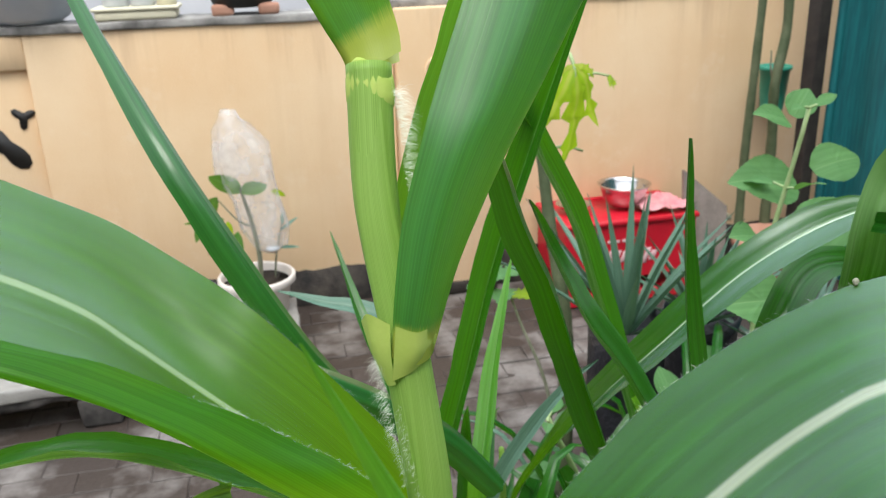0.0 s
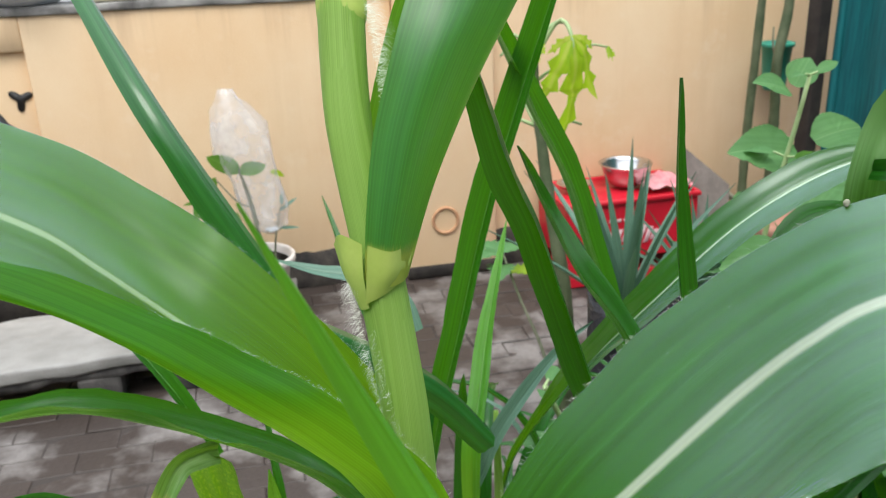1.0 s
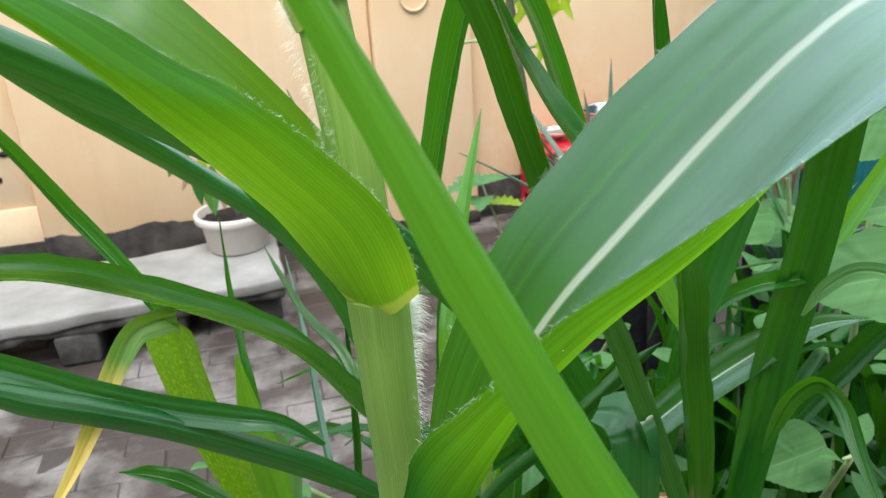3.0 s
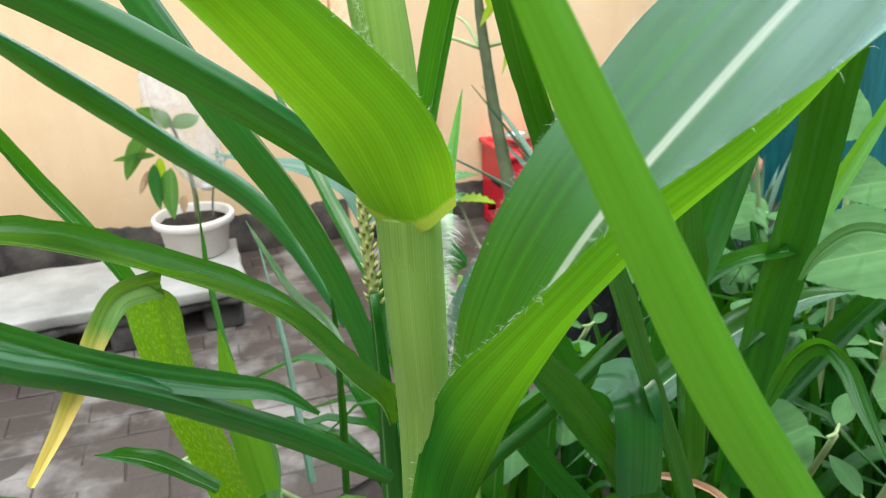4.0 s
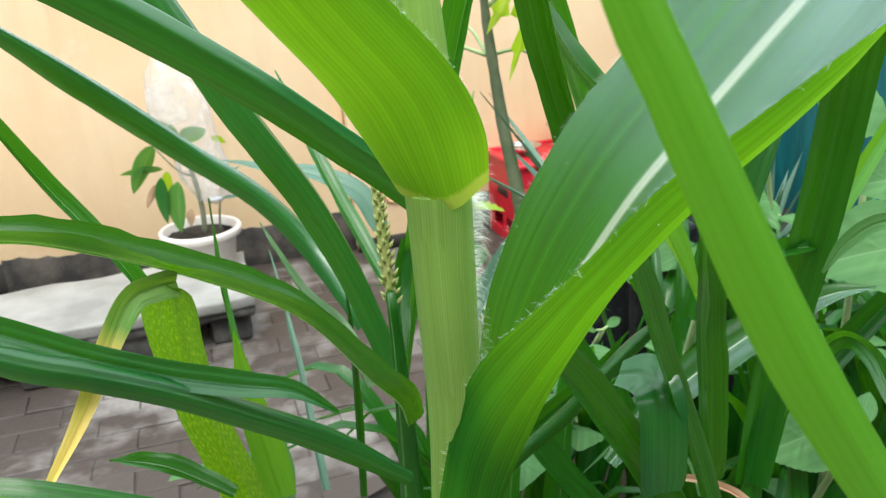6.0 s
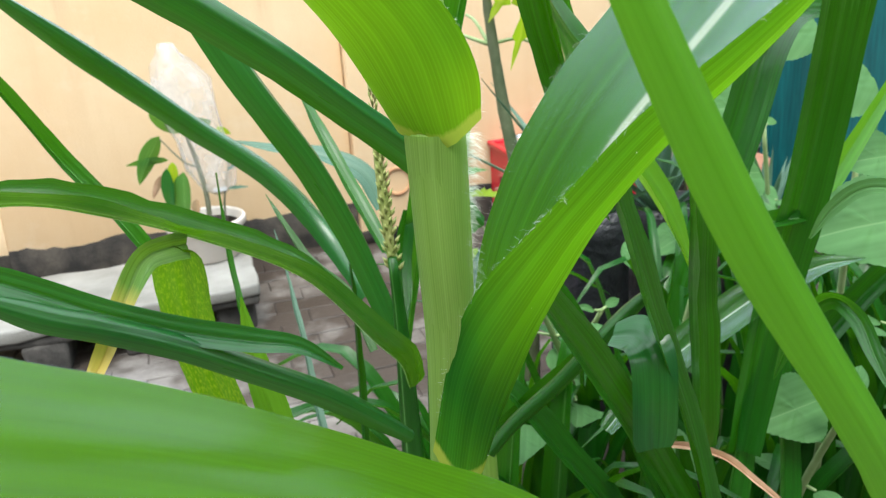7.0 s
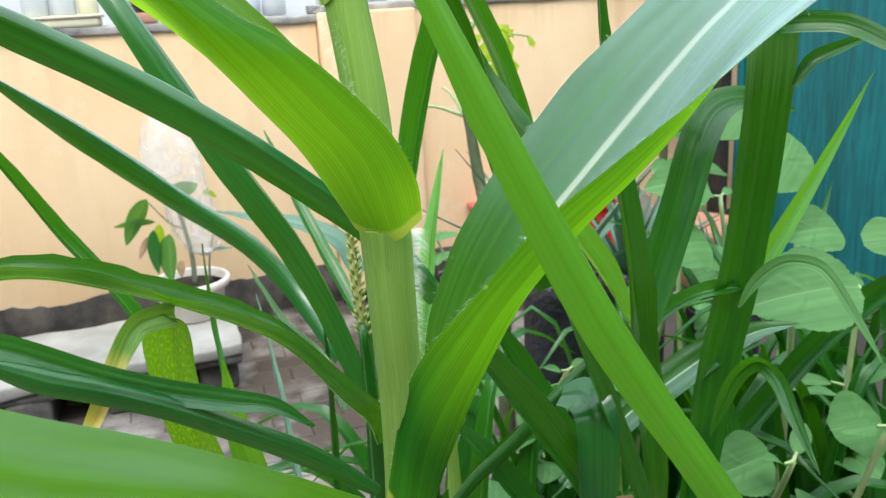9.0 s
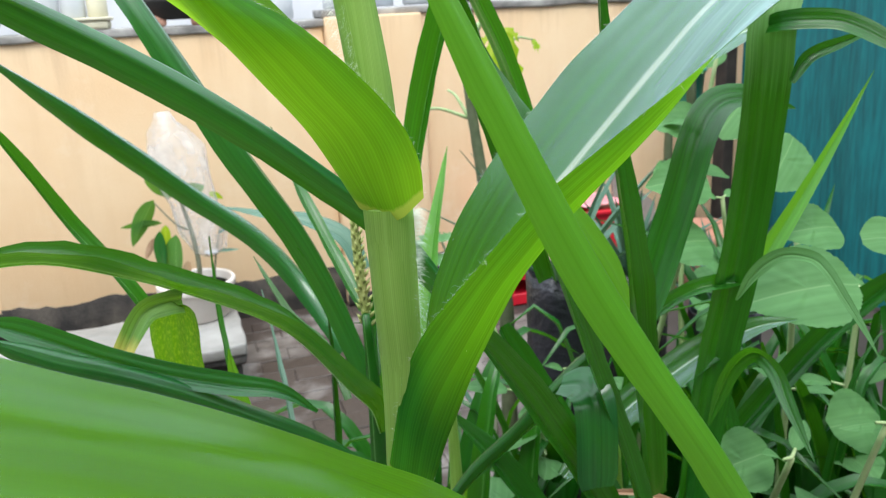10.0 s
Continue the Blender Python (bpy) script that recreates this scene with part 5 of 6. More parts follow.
part("stem", tube_bm([(0.39, 0.84, -0.02), (0.385, 0.83, 0.4), (0.37, 0.80, 0.8)], [0.013, 0.012, 0.003], 14, 30), M_STEM, maize3)
leaf(maize3, [(0.29, 0.815, 0.70), (0.300, 0.79, 0.80), (0.317, 0.748, 0.927), (0.337, 0.712, 1.06), (0.360, 0.682, 1.167), (0.384, 0.655, 1.265), (0.41, 0.63, 1.36)], 0.036, M_MAIZE, (-0.7, -0.7, 0.2), fold=42, base=0.7, hold=0.7, tip=0.3)
leaf(maize3, [(0.41, 0.575, 0.90), (0.382, 0.560, 0.98), (0.354, 0.547, 1.055), (0.326, 0.517, 1.124), (0.302, 0.497, 1.170), (0.281, 0.474, 1.219), (0.25, 0.45, 1.29)], 0.038, M_MAIZE_DEEP, (-0.75, -0.6, 0.1), fold=48, base=0.8, hold=0.6, tip=0.25)
leaf(maize3, [(0.323, 0.648, 1.263), (0.344, 0.669, 1.227), (0.381, 0.711, 1.164), (0.422, 0.733, 1.091), (0.449, 0.741, 1.016), (0.475, 0.739, 0.932), (0.498, 0.732, 0.852)], 0.042, M_MAIZE, (0.75, -0.6, 0.1), fold=45, base=0.5, shape=0.5, hold=0.8, tip=0.6)
leaf(maize3, [(0.431, 0.565, 0.970), (0.413, 0.583, 1.006), (0.388, 0.603, 1.047), (0.365, 0.631, 1.105), (0.336, 0.596, 1.159)], 0.036, M_MAIZE_DEEP, (0.7, -0.7, 0.2), fold=40, base=0.9, hold=0.2, tip=0.02)
leaf(maize3, [(0.565, 0.66, 0.58), (0.537, 0.63, 0.70), (0.508, 0.597, 0.81), (0.480, 0.557, 0.90), (0.458, 0.537, 0.98), (0.443, 0.531, 1.06), (0.436, 0.531, 1.13), (0.436, 0.536, 1.212)], 0.056, M_MAIZE_DEEP, (0.45, -0.85, 0.1), fold=38, base=0.9, hold=0.25, tip=0.0, segs=60, label="long upright spear-like blade")
leaf(maize3, [(0.33, 0.76, 0.70), (0.334, 0.765, 0.78), (0.356, 0.816, 0.818), (0.381, 0.875, 0.86), (0.411, 0.936, 0.906), (0.446, 1.003, 0.96)], 0.028, M_MAIZE_PALE, (-0.5, -0.8, 0.3), fold=35, base=0.8, hold=0.4)
add_sheen(leaf(maize3, [(0.385, 0.84, 0.64), (0.405, 0.835, 0.715), (0.445, 0.74, 0.868), (0.49, 0.66, 0.985), (0.557, 0.632, 1.064), (0.64, 0.621, 1.108), (0.70, 0.60, 1.12)], 0.044, M_RIB, (-0.45, -0.45, 0.8), fold=(84, 76), fold_end=(24, 14), span=0.75, base=0.35, shape=0.85, hold=0.85, label="long arching leaf with a white midrib"), M_SHEEN_THIN)
leaf(maize3, [(0.337, 0.765, 0.730), (0.365, 0.779, 0.782), (0.409, 0.790, 0.834), (0.451, 0.797, 0.875), (0.485, 0.799, 0.897)], 0.022, M_GREY, (-0.3, -0.6, 0.7), fold=35, hold=0.4)


# ---------------- maize clump to the side ----------------
maize4 = thing("maize_plant", (0, 0, 0), label="maize plant with crowded upright blades beside the shade cloth", category="maize")
part("stem", tube_bm([(0.62, 0.82, -0.02), (0.61, 0.80, 0.3), (0.58, 0.76, 0.6)], [0.013, 0.012, 0.003], 14, 30), M_STEM, maize4)
leaf(maize4, [(0.633, 0.673, 0.555), (0.650, 0.683, 0.623), (0.666, 0.679, 0.747), (0.675, 0.660, 0.863), (0.672, 0.636, 0.982), (0.653, 0.603, 1.069), (0.638, 0.582, 1.116), (0.645, 0.581, 1.148), (0.652, 0.574, 1.173), (0.662, 0.557, 1.187)], 0.054, M_TALL, (-0.45, -0.9, 0.1), fold=34, base=0.8, hold=0.95, tip=0.8, segs=60, label="tall upright blade bent over sideways at the top")
leaf(maize4, [(0.638, 0.582, 1.114), (0.643, 0.566, 1.117), (0.661, 0.550, 1.118), (0.683, 0.532, 1.114), (0.702, 0.498, 1.095), (0.723, 0.473, 1.074)], 0.02, M_MAIZE_DEEP, (-0.3, -0.85, 0.3), fold=20, base=0.9, hold=0.6, name="leaf_end")
leaf(maize4, [(0.654, 0.566, 1.061), (0.672, 0.567, 1.083), (0.704, 0.561, 1.095), (0.739, 0.554, 1.106)], 0.015, M_MAIZE_DEEP, (-0.3, -0.9, 0.2), fold=30, hold=0.4)
leaf(maize4, [(0.528, 0.634, 0.790), (0.548, 0.641, 0.829), (0.571, 0.648, 0.881), (0.597, 0.654, 0.944), (0.622, 0.664, 1.001), (0.657, 0.682, 1.029), (0.701, 0.688, 1.032), (0.762, 0.689, 1.016)], 0.043, M_MAIZE_DEEP, (-0.6, -0.7, 0.3), fold=22, base=0.7, hold=0.7, label="upright blade with a bent crest")
leaf(maize4, [(0.710, 0.767, 0.688), (0.753, 0.772, 0.750), (0.799, 0.776, 0.811), (0.872, 0.782, 0.907), (0.966, 0.792, 1.039)], 0.034, M_MAIZE_PALE, (-0.5, -0.8, 0.2), fold=35, base=0.7, hold=0.2, tip=0.01, label="long pointed light green blade")
add_sheen(leaf(maize4, [(0.474, 0.695, 0.608), (0.525, 0.706, 0.646), (0.573, 0.708, 0.679), (0.623, 0.703, 0.711), (0.670, 0.694, 0.740), (0.718, 0.676, 0.765), (0.755, 0.654, 0.775)], 0.046, M_RIB, (-0.4, -0.55, 0.75), fold=18, base=0.4, shape=0.5, hold=0.6, label="bluish green leaf with a white midrib"), M_SHEEN_THIN)
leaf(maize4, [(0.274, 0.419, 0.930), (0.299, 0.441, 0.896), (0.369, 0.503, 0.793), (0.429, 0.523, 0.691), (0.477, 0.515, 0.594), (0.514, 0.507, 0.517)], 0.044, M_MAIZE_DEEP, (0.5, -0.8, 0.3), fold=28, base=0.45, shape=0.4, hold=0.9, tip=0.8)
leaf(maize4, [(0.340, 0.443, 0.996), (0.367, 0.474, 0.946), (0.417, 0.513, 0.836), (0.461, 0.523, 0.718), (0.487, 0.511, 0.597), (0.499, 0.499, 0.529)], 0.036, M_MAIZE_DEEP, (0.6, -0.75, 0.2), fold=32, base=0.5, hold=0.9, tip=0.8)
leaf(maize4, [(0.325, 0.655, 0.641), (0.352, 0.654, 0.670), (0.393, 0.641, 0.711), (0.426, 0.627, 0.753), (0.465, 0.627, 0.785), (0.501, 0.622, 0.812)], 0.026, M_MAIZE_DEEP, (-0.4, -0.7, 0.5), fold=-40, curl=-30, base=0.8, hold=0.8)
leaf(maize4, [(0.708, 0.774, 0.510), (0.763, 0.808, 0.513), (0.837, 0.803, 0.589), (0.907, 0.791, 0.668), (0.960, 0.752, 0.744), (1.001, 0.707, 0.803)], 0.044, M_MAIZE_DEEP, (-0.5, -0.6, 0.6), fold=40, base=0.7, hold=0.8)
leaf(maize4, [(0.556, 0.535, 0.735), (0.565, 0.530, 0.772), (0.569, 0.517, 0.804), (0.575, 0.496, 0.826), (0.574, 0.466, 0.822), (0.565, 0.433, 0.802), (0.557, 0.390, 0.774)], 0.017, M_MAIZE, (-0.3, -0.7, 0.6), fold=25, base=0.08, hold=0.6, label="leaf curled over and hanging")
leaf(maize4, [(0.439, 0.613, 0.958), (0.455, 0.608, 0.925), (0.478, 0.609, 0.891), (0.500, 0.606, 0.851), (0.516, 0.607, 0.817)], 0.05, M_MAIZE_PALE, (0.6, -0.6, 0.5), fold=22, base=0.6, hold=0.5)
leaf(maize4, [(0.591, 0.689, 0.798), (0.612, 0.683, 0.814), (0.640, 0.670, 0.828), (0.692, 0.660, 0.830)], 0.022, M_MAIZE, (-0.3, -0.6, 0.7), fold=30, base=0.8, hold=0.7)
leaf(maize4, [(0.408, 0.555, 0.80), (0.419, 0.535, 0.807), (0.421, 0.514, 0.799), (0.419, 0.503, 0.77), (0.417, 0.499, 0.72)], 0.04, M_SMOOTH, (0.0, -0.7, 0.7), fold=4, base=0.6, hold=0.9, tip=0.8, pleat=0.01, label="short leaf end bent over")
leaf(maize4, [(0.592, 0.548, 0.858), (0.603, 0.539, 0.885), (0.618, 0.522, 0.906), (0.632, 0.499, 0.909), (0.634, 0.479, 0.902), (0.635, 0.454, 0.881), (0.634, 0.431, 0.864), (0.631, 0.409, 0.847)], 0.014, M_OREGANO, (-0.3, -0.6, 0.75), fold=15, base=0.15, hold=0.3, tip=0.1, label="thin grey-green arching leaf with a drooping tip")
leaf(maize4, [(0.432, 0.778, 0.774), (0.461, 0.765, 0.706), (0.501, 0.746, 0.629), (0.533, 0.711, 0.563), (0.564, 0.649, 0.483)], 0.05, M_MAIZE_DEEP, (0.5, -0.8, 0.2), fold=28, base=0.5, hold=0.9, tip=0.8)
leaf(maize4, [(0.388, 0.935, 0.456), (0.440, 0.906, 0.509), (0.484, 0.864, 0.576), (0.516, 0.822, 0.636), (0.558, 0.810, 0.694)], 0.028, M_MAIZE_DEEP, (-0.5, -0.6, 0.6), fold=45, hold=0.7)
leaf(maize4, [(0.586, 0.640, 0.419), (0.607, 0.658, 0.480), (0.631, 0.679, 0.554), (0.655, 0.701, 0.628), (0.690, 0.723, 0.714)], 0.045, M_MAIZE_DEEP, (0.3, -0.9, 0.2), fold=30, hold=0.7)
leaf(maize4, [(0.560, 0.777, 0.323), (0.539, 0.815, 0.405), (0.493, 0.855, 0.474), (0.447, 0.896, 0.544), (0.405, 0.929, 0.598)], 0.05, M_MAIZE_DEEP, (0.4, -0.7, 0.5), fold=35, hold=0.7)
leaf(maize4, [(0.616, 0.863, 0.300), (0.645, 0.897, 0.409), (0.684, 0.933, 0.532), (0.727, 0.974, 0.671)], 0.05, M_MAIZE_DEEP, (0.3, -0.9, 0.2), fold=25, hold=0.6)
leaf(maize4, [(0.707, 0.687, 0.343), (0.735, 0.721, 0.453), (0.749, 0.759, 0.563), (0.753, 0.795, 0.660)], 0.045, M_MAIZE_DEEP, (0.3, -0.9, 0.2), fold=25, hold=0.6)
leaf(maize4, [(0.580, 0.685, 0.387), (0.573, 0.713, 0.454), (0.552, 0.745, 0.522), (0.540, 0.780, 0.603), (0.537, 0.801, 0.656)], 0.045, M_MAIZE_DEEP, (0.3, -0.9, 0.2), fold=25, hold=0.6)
leaf(maize4, [(0.532, 0.703, 0.569), (0.560, 0.681, 0.576), (0.587, 0.645, 0.577), (0.603, 0.603, 0.566), (0.623, 0.568, 0.548)], 0.011, M_DRY, (-0.2, -0.7, 0.6), fold=50, base=0.4, hold=0.6, label="dry pinkish-brown curled leaf", name="dry_leaf")

# ---------------- low plants ----------------


def round_leaf_bm(length, width, teeth=22, cup=0.12):
    """A broad, finely scalloped leaf from the origin along +x, puckered between its side veins."""
    bm = bmesh.new()
    lay = bm.loops.layers.uv.new("UVMap")
    n = 4 * teeth
    rim = []
    for k in range(n):
        a = 2 * math.pi * k / n
        s = 0.5 - 0.5 * math.cos(a)
        w = 0.5 * width * math.sin(math.pi * (0.03 + 0.97 * s) ** 0.8) ** 0.85
        rim.append((length * s, w * (1 if a < math.pi else -1), 1 + 0.028 * abs(math.sin(teeth * a)) - 0.014))
    rings = []
    for r in (1.0, 0.86, 0.68, 0.48, 0.25):
        ring = []
        for x, y, sc in rim:
            g = r * (sc if r == 1.0 else 1.0)
            px, py = 0.45 * length + (x - 0.45 * length) * g, y * g
            z = cup * abs(py) - 0.35 * (px - 0.4 * length) ** 2 / length + 0.03 * length * noise.noise((px * 60, py * 60, length * 50)) * r
            z += 0.012 * length * math.sin((px - 0.9 * abs(py)) / length * 42) * min(1.0, abs(py) / (0.12 * width)) * (1.2 - r)
            ring.append(bm.verts.new((px, py, z)))
        rings.append(ring)
    c = bm.verts.new((0.45 * length, 0, -0.004 * length))

    def uv(f):
        for lp in f.loops:
            lp[lay].uv = (0.5 + lp.vert.co.y / width, lp.vert.co.x)

    for a, b in zip(rings, rings[1:]):
        for i in range(n):
            uv(bm.faces.new((a[i], a[(i + 1) % n], b[(i + 1) % n], b[i])))
    for i in range(n):
        uv(bm.faces.new((rings[-1][i], rings[-1][(i + 1) % n], c)))
    bmesh.ops.recalc_face_normals(bm, faces=bm.faces)
    return bm


def oregano(root, top, pairs, size, turn, seed, label, extra=()):
    """A fleshy-leaved herb: a bent stalk with crossed pairs of scalloped leaves."""
    r = random.Random(seed)
    p = thing("herb_plant", root, label=label, category="herb", group="scallop-leaved herbs")
    base, T = Vector((0, 0, 0)), Vector(top) - Vector(root)
    mid = T * 0.55 + Vector((r.uniform(-0.05, 0.05), r.uniform(-0.05, 0.05), 0.02))
    part("stalk", tube_bm([base, mid, T], [0.008, 0.006, 0.004], 8, 20), M_OREGANO_STEM, p)
    C, _ = spline([base, mid, T], 20)
    for k in range(pairs):
        s = 1 - 0.62 * k / max(1, pairs)
        c = C[int(s * 20)]
        sz = size * (0.4 + 0.6 * min(1, k / 2.5)) * r.uniform(0.85, 1.15)
        for sgn in (0, 180):
            az = turn + 90 * k + sgn + r.uniform(-20, 20)
            el = r.uniform(5, 35) - 8 * k
            st = Vector((math.cos(radians(az)), math.sin(radians(az)), 0.25)) * sz * 0.35
            part("leaf_stalk", tube_bm([c, c + st * 0.5, c + st], [0.003, 0.0025, 0.002], 6, 4), M_OREGANO_STEM, p)
            put_leaf(p, "leaf", round_leaf_bm(sz, sz * r.uniform(0.72, 0.85) * (0.62 if k < 2 else 1)), M_OREGANO, c + st, az, el, r.uniform(-12, 12) + 28 * math.cos(radians(az)))
    for at, az, el, roll, sz in extra:
        put_leaf(p, "leaf", round_leaf_bm(sz, sz * 0.8), M_OREGANO, Vector(at) - Vector(root), az, el, roll)
    return p


HERB = "pale green fleshy herb with scalloped round leaves"
oregano((1.1, 1.36, 0), (1.13, 1.37, 1.04), 5, 0.12, 20, 1, HERB, extra=(((1.181, 1.443, 0.871), 178, 10, -40, 0.15), ((1.224, 1.463, 0.892), 5, 10, 40, 0.12), ((1.177, 1.488, 0.989), 185, 20, -30, 0.09), ((1.196, 1.508, 0.995), 30, 40, 30, 0.08)))
oregano((0.95, 0.92, 0), (0.92, 0.86, 0.80), 2, 0.1, 10, 2, HERB, extra=(((0.885, 0.70, 0.79), 168, -4, -40, 0.15), ((0.93, 0.79, 0.835), 184, 4, -40, 0.1), ((0.95, 0.77, 0.82), -12, -4, 40, 0.085), ((0.868, 0.86, 0.885), 32, 30, 42, 0.125)))
oregano((0.82, 1.15, 0), (0.78, 0.93, 0.80), 2, 0.08, 40, 3, HERB, extra=(((0.80, 0.90, 0.89), 182, 6, -48, 0.1), ((0.79, 0.88, 0.812), 188, 4, -45, 0.105), ((0.83, 0.93, 0.95), 20, 35, 40, 0.1)))
oregano((1.2, 1.1, 0), (1.109, 0.93, 0.671), 3, 0.12, 70, 4, HERB)
oregano((0.85, 0.9, 0), (0.80, 0.70, 0.56), 2, 0.12, 20, 5, HERB, extra=(((0.80, 0.74, 0.55), 190, 0, -50, 0.11), ((0.88, 0.72, 0.58), 10, -10, 45, 0.12)))
oregano((0.72, 1.15, 0), (0.507, 1.028, 0.684), 3, 0.11, 60, 6, HERB)
oregano((0.98, 0.95, 0), (0.92, 0.67, 0.60), 2, 0.13, 0, 7, HERB)
oregano((0.7, 1.3, 0), (0.679, 1.112, 0.538), 3, 0.1, 15, 8, HERB)
oregano((1.3, 1.45, 0), (1.077, 1.262, 0.763), 4, 0.11, 15, 9, HERB)
oregano((0.35, 1.35, 0), (0.021, 1.274, 0.340), 2, 0.1, 35, 12, HERB)

# bluish small seedling with a yellow leaf
seed_ = thing("papaya_seedling", (0.75, 1.7, 0), label="thin seedling with lobed bluish leaves and one yellow leaf", category="seedling")
part("stalk", tube_bm([(0, 0, 0), (0.0, 0.0, 0.3), (-0.06, 0.05, 0.5), (-0.09, 0.08, 0.6)], [0.006, 0.005, 0.004, 0.003], 8, 20), M_BARK, seed_)
for dx, dz, az, L, m in ((-0.09, 0.6, 120, 0.09, M_OREGANO), (-0.09, 0.6, 200, 0.1, M_OREGANO), (-0.09, 0.6, 20, 0.08, M_OREGANO), (-0.08, 0.55, -30, 0.09, M_PAPAYA), (-0.09, 0.57, 250, 0.09, M_OREGANO)):
    put_leaf(seed_, "leaf", lance_leaf_bm(L, 0.06, 0.3, 12, serr=0.25), m, (dx, 0.08, dz), az, 15)

# ---------------- grey spiky plants in grow bags ----------------


def spiky(root, h, n, length, seed, label, bag_r=0.09):
    r = random.Random(seed)
    p = thing("spiky_succulent", root, label=label, category="succulent", group="spiky plants")
    bm = lathe_bm([(bag_r * 0.9, 0), (bag_r, 0.02), (bag_r * 1.02, h * 0.5), (bag_r * 0.97, h * 0.9), (bag_r * 1.03, h), (bag_r * 0.95, h), (bag_r * 0.85, h * 0.9), (0, h * 0.9)], 36, wob=0.1)
    for v in bm.verts:
        v.co += 0.01 * noise.noise_vector(v.co * 25)
    part("grow_bag", bm, M_BAGBLACK, p, "crumpled black plastic grow bag")
    for k in range(n):
        az, el = k * 137.5 + r.uniform(-20, 20), 84 - 62 * (k / n) ** 0.9
        L = length * r.uniform(0.8, 1.1) * (1 if k > 2 else 0.85)
        d = Vector((math.cos(radians(az)) * math.cos(radians(el)), math.sin(radians(az)) * math.cos(radians(el)), math.sin(radians(el))))
        c = Vector((0, 0, h * 0.92)) + 0.02 * d
        nrm = Vector((-d.x, -d.y, 1)).normalized() if el < 80 else Vector((0, -1, 0))
        leaf(p, [c, c + d * L * 0.5 + Vector((0, 0, 0.01)), c + d * L], 0.026, M_GREY, nrm, fold=28, base=0.8, shape=0.3, hold=0.25, tip=0.01, ripple=0.0, segs=12, half=2)
    return p


spiky((0.875, 1.56, 0), 0.56, 22, 0.38, 21, "grey-green spiky succulent in a tall black grow bag", 0.085)
spiky((1.12, 1.68, 0), 0.5, 26, 0.26, 22, "grey-green spiky succulent in a black grow bag")
spiky((1.28, 1.52, 0), 0.42, 24, 0.26, 23, "grey-green spiky succulent in a black grow bag")

# ---------------- papaya sapling with a yellowing leaf ----------------
pap = thing("papaya_tree", (0.80, 1.73, 0), label="slender papaya sapling with a drooping yellow-green lobed leaf", category="papaya")
part("trunk", tube_bm([(0, 0, 0), (0.0, 0.0, 0.45), (-0.03, 0.05, 0.75), (-0.05, 0.08, 1.0), (-0.045, 0.08, 1.1)], [0.022, 0.02, 0.017, 0.013, 0.008], 12, 40, wob=0.15), M_CANE, pap)
for az, el, L in ((150, 10, 0.12), (30, 15, 0.1), (100, 30, 0.12), (200, -15, 0.1), (10, -5, 0.12), (170, 25, 0.09), (60, 5, 0.08), (-40, 20, 0.06)):
    d = Vector((math.cos(radians(az)) * math.cos(radians(el)), math.sin(radians(az)) * math.cos(radians(el)), math.sin(radians(el)))) * L
    c = Vector((-0.047, 0.08, 0.85 + 0.03 * (L * 77 % 8)))
    part("leaf_stalk", tube_bm([c, c + d * 0.6 + Vector((0, 0, 0.012)), c + d], [0.005, 0.004, 0.003], 6, 8), M_OREGANO_STEM, pap)


def lobed_leaf(at, size, az, el, roll, n=7, spread=62, narrow=1.0, lobe=1.0):
    bm = bmesh.new()
    lay = bm.loops.layers.uv.new("UVMap")
    c0 = bm.verts.new((0, 0, 0))
    for k in range(n):
        a = radians(spread * (2 * k / (n - 1) - 1))
        L = size * max(0.3, math.cos(a) ** 2.4)
        d, s = Vector((math.cos(a), math.sin(a), 0)), Vector((-math.sin(a), math.cos(a), 0))
        row = [c0]
        prof = [(p, w * lobe) for p, w in ((0.2, 0.12), (0.3, 0.11), (0.45, 0.25), (0.5, 0.12), (0.58, 0.1), (0.72, 0.2), (0.76, 0.08), (0.84, 0.07), (1.0, 0.0))]
        left = [bm.verts.new(d * L * p + s * L * w + Vector((0, 0, -0.5 * size * (p * L / size) ** 2 + 0.03 * size * noise.noise((p * 5, k, 1))))) for p, w in prof]
        right = [bm.verts.new(d * L * p - s * L * w + Vector((0, 0, -0.5 * size * (p * L / size) ** 2 + 0.03 * size * noise.noise((p * 5, k, 9))))) for p, w in prof[:-1]]
        fs = [bm.faces.new((c0, right[0], left[0]))]
        for i in range(len(right) - 1):
            fs.append(bm.faces.new((left[i], right[i], right[i + 1], left[i + 1])))
        fs.append(bm.faces.new((left[-2], right[-1], left[-1])))
        for f in fs:
            for lp in f.loops:
                lp[lay].uv = (0.5 + lp.vert.co.dot(s) / size, lp.vert.co.dot(d))
    for v in bm.verts:
        v.co.y *= narrow
        v.co.z += 0.06 * size * math.sin(v.co.y / size * 14 + v.co.x / size * 5)
    o = part("leaf", bm, M_PAPAYA, pap, "yellow-green mottled lobed leaf")
    o.matrix_basis = Matrix.Translation(at) @ Euler((radians(roll), radians(-el), radians(az)), "XYZ").to_matrix().to_4x4()



root = Vector((0.80, 1.73, 0))
tipv = Vector((0.812, 1.741, 0.993)) - root
part("leaf_stalk", tube_bm([(-0.045, 0.08, 1.05), (0.0, 0.06, 1.12), tipv + Vector((0, 0, 0.09)), tipv], [0.006, 0.005, 0.004, 0.003], 8, 16), M_OREGANO_STEM, pap)

lobed_leaf(tipv + Vector((0, 0, 0.1)), 0.25, -80, -78, 4, n=5, spread=64, narrow=0.8, lobe=0.7)
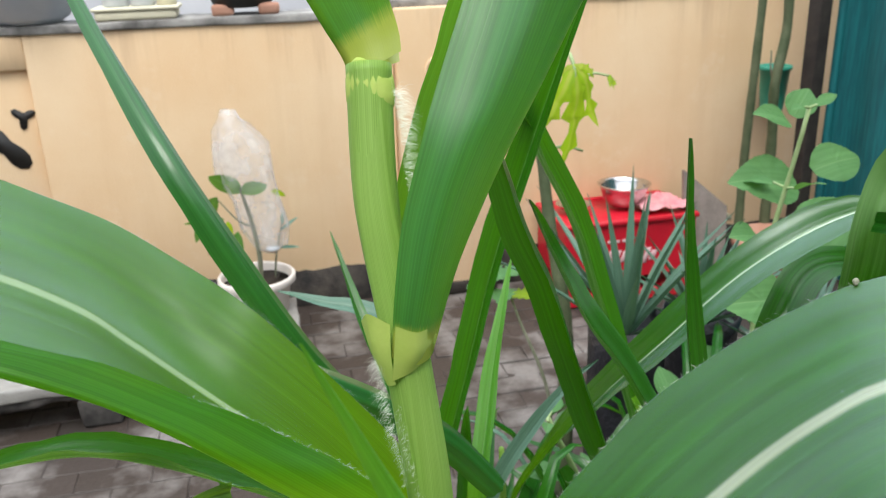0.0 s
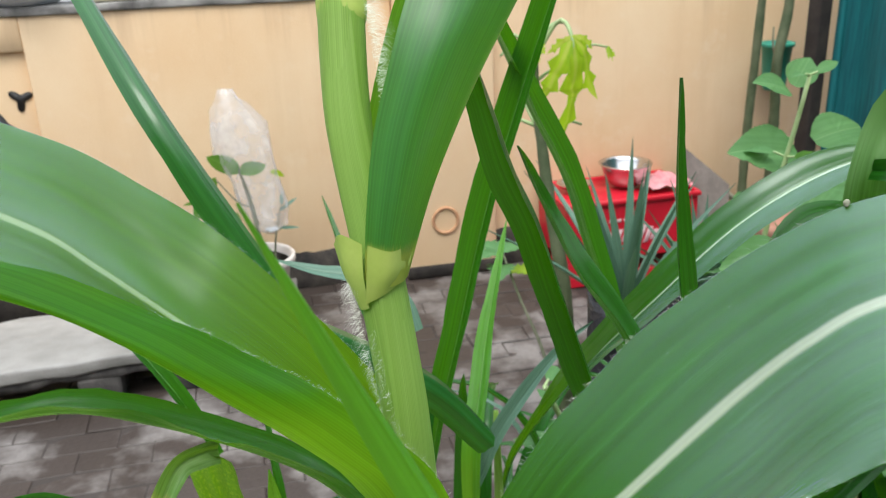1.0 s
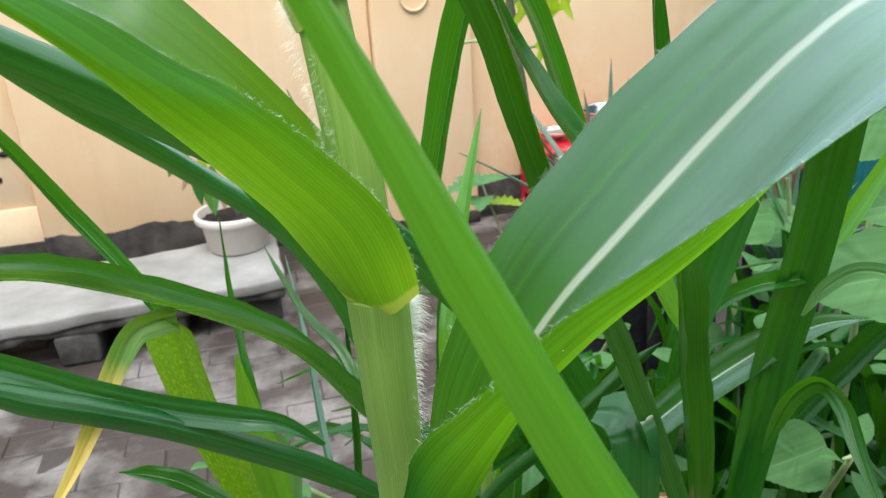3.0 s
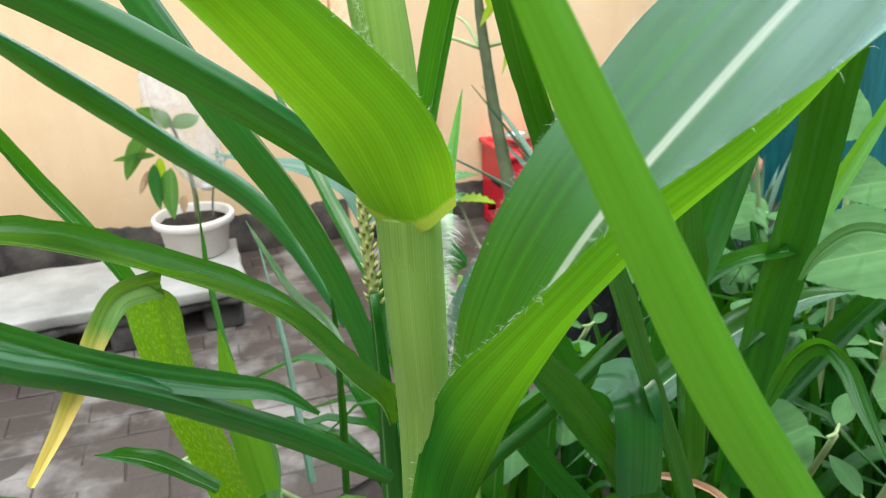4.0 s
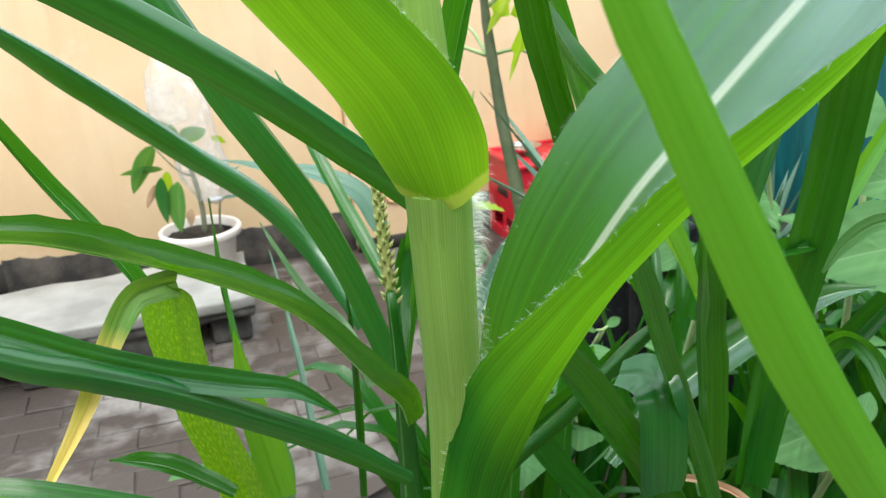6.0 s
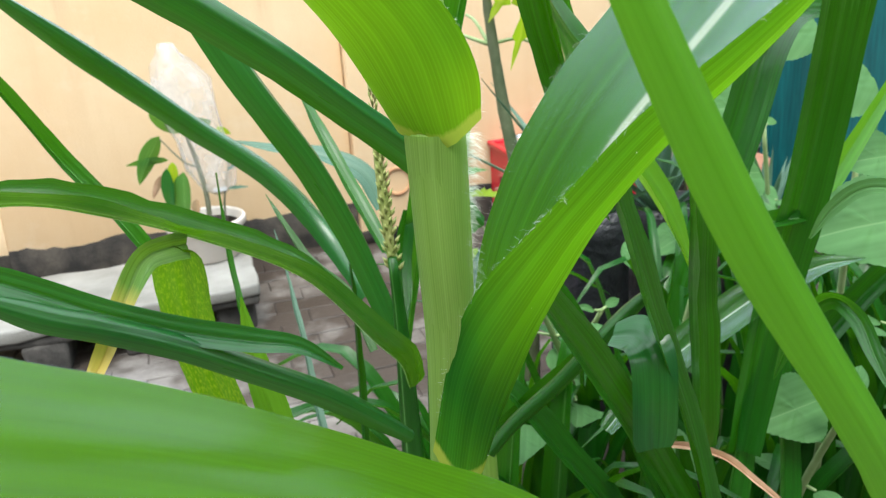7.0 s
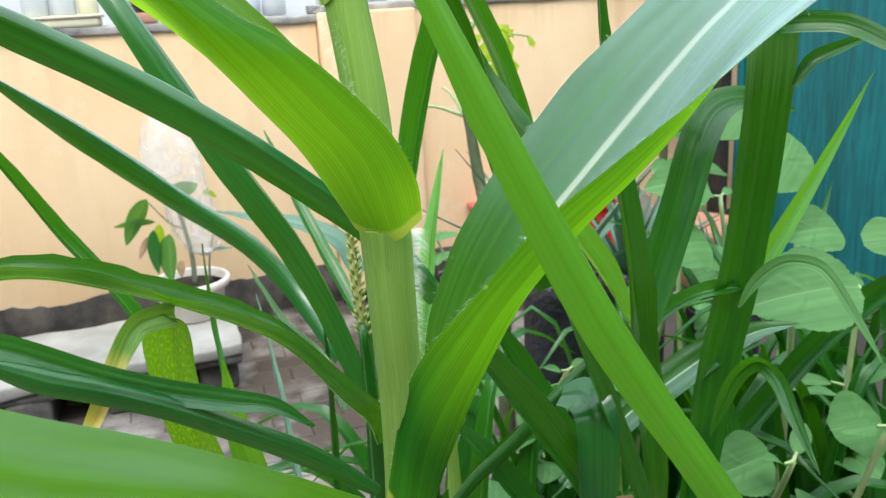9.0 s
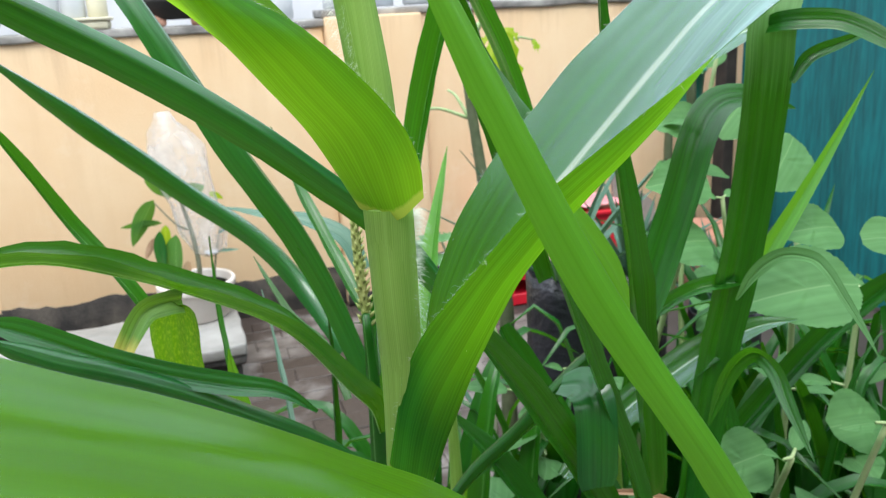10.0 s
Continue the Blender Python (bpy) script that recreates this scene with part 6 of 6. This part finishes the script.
part("leaf_stalk", tube_bm([tipv + Vector((0, 0, 0.03)), tipv + Vector((0.035, 0, 0.075)), tipv + Vector((0.08, 0, 0.07))], [0.004, 0.003, 0.002], 6, 10), M_OREGANO_STEM, pap)
lobed_leaf(tipv + Vector((0.08, 0, 0.07)), 0.03, -60, -40, 10)
lobed_leaf((-0.05, 0.06, 1.08), 0.05, -110, -20, 10)

# undergrowth between the stems; its dark soil and blades also stand for shade
bed = part("soil_bed", lathe_bm([(0.0, 0.03), (0.5, 0.028), (0.72, 0.012), (0.8, 0.0)], 48, (0.72, 0.86, 0)), M_SOIL)
for v in bed.data.vertices:
    v.co.z += 0.02 * noise.noise(v.co * 9) * (1 if v.co.z > 0.01 else 0)
tagged(bed, "dark crumbly planting soil under the stems", "soil", kind="structure")
rnd = random.Random(77)
under = thing("undergrowth", (0, 0, 0), label="tangle of low green grass blades and herbs between the stems", category="undergrowth", kind="stuff")
# mostly the deepest leaf colour, which darkens the gaps as shade would
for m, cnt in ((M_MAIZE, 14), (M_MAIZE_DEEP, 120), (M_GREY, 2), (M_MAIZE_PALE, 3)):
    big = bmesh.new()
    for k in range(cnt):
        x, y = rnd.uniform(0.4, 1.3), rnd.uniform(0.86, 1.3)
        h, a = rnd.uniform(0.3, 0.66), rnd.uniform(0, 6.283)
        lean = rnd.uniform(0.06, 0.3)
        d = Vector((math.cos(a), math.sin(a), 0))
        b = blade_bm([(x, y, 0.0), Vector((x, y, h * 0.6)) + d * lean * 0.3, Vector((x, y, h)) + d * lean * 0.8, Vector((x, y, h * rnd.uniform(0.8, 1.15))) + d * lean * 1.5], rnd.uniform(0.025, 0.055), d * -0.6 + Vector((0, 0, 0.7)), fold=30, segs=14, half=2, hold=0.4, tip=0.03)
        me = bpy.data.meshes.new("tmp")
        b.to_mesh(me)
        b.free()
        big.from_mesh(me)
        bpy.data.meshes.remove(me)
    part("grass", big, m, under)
for k in range(24):
    x, y, z = rnd.uniform(0.5, 1.35), rnd.uniform(0.95, 1.45), rnd.uniform(0.2, 0.6)
    s = rnd.uniform(0.06, 0.11)
    put_leaf(under, "leaf", round_leaf_bm(s, s * 0.8), M_OREGANO, (x, y, z), rnd.uniform(0, 360), rnd.uniform(-20, 40), rnd.uniform(-20, 20))

# ---------------- brick paving ----------------
paving = thing("pavement", (0, 0, 0), label="damp worn brick paving with dark joints", category="pavement", kind="structure")
part("bedding", box_bm((4.2, 2.1, 0.02), (0.4, 2.15, -0.0145), 0.002, 1), M_JOINT, paving, "dirty joints")
rnd = random.Random(3)
meshes = []
for k in range(5):
    bm = box_bm((0.1975, 0.0978, 0.03), (0, 0, 0), 0.0025, 1)
    for v in bm.verts:
        v.co += 0.003 * noise.noise_vector(v.co * 22 + Vector((k * 9, 0, 0)))
    me = bpy.data.meshes.new("brick")
    bm.to_mesh(me)
    bm.free()
    me.materials.append(M_PAVER)
    meshes.append(me)
row = 0
y = 1.32
count = 0
while y < 3.15:
    x = -1.35 + (0.1 if row % 2 else 0.0)
    while x < 1.25:
        b = new("brick", meshes[rnd.randrange(5)])
        b.parent = paving
        b.matrix_basis = pose(x, y, -0.0165 + rnd.uniform(-0.0025, 0.0025), rnd.uniform(-0.8, 0.8), rnd.uniform(-0.8, 0.8), rnd.uniform(-1, 1))
        x += 0.2
        count += 1
    y += 0.1
    row += 1
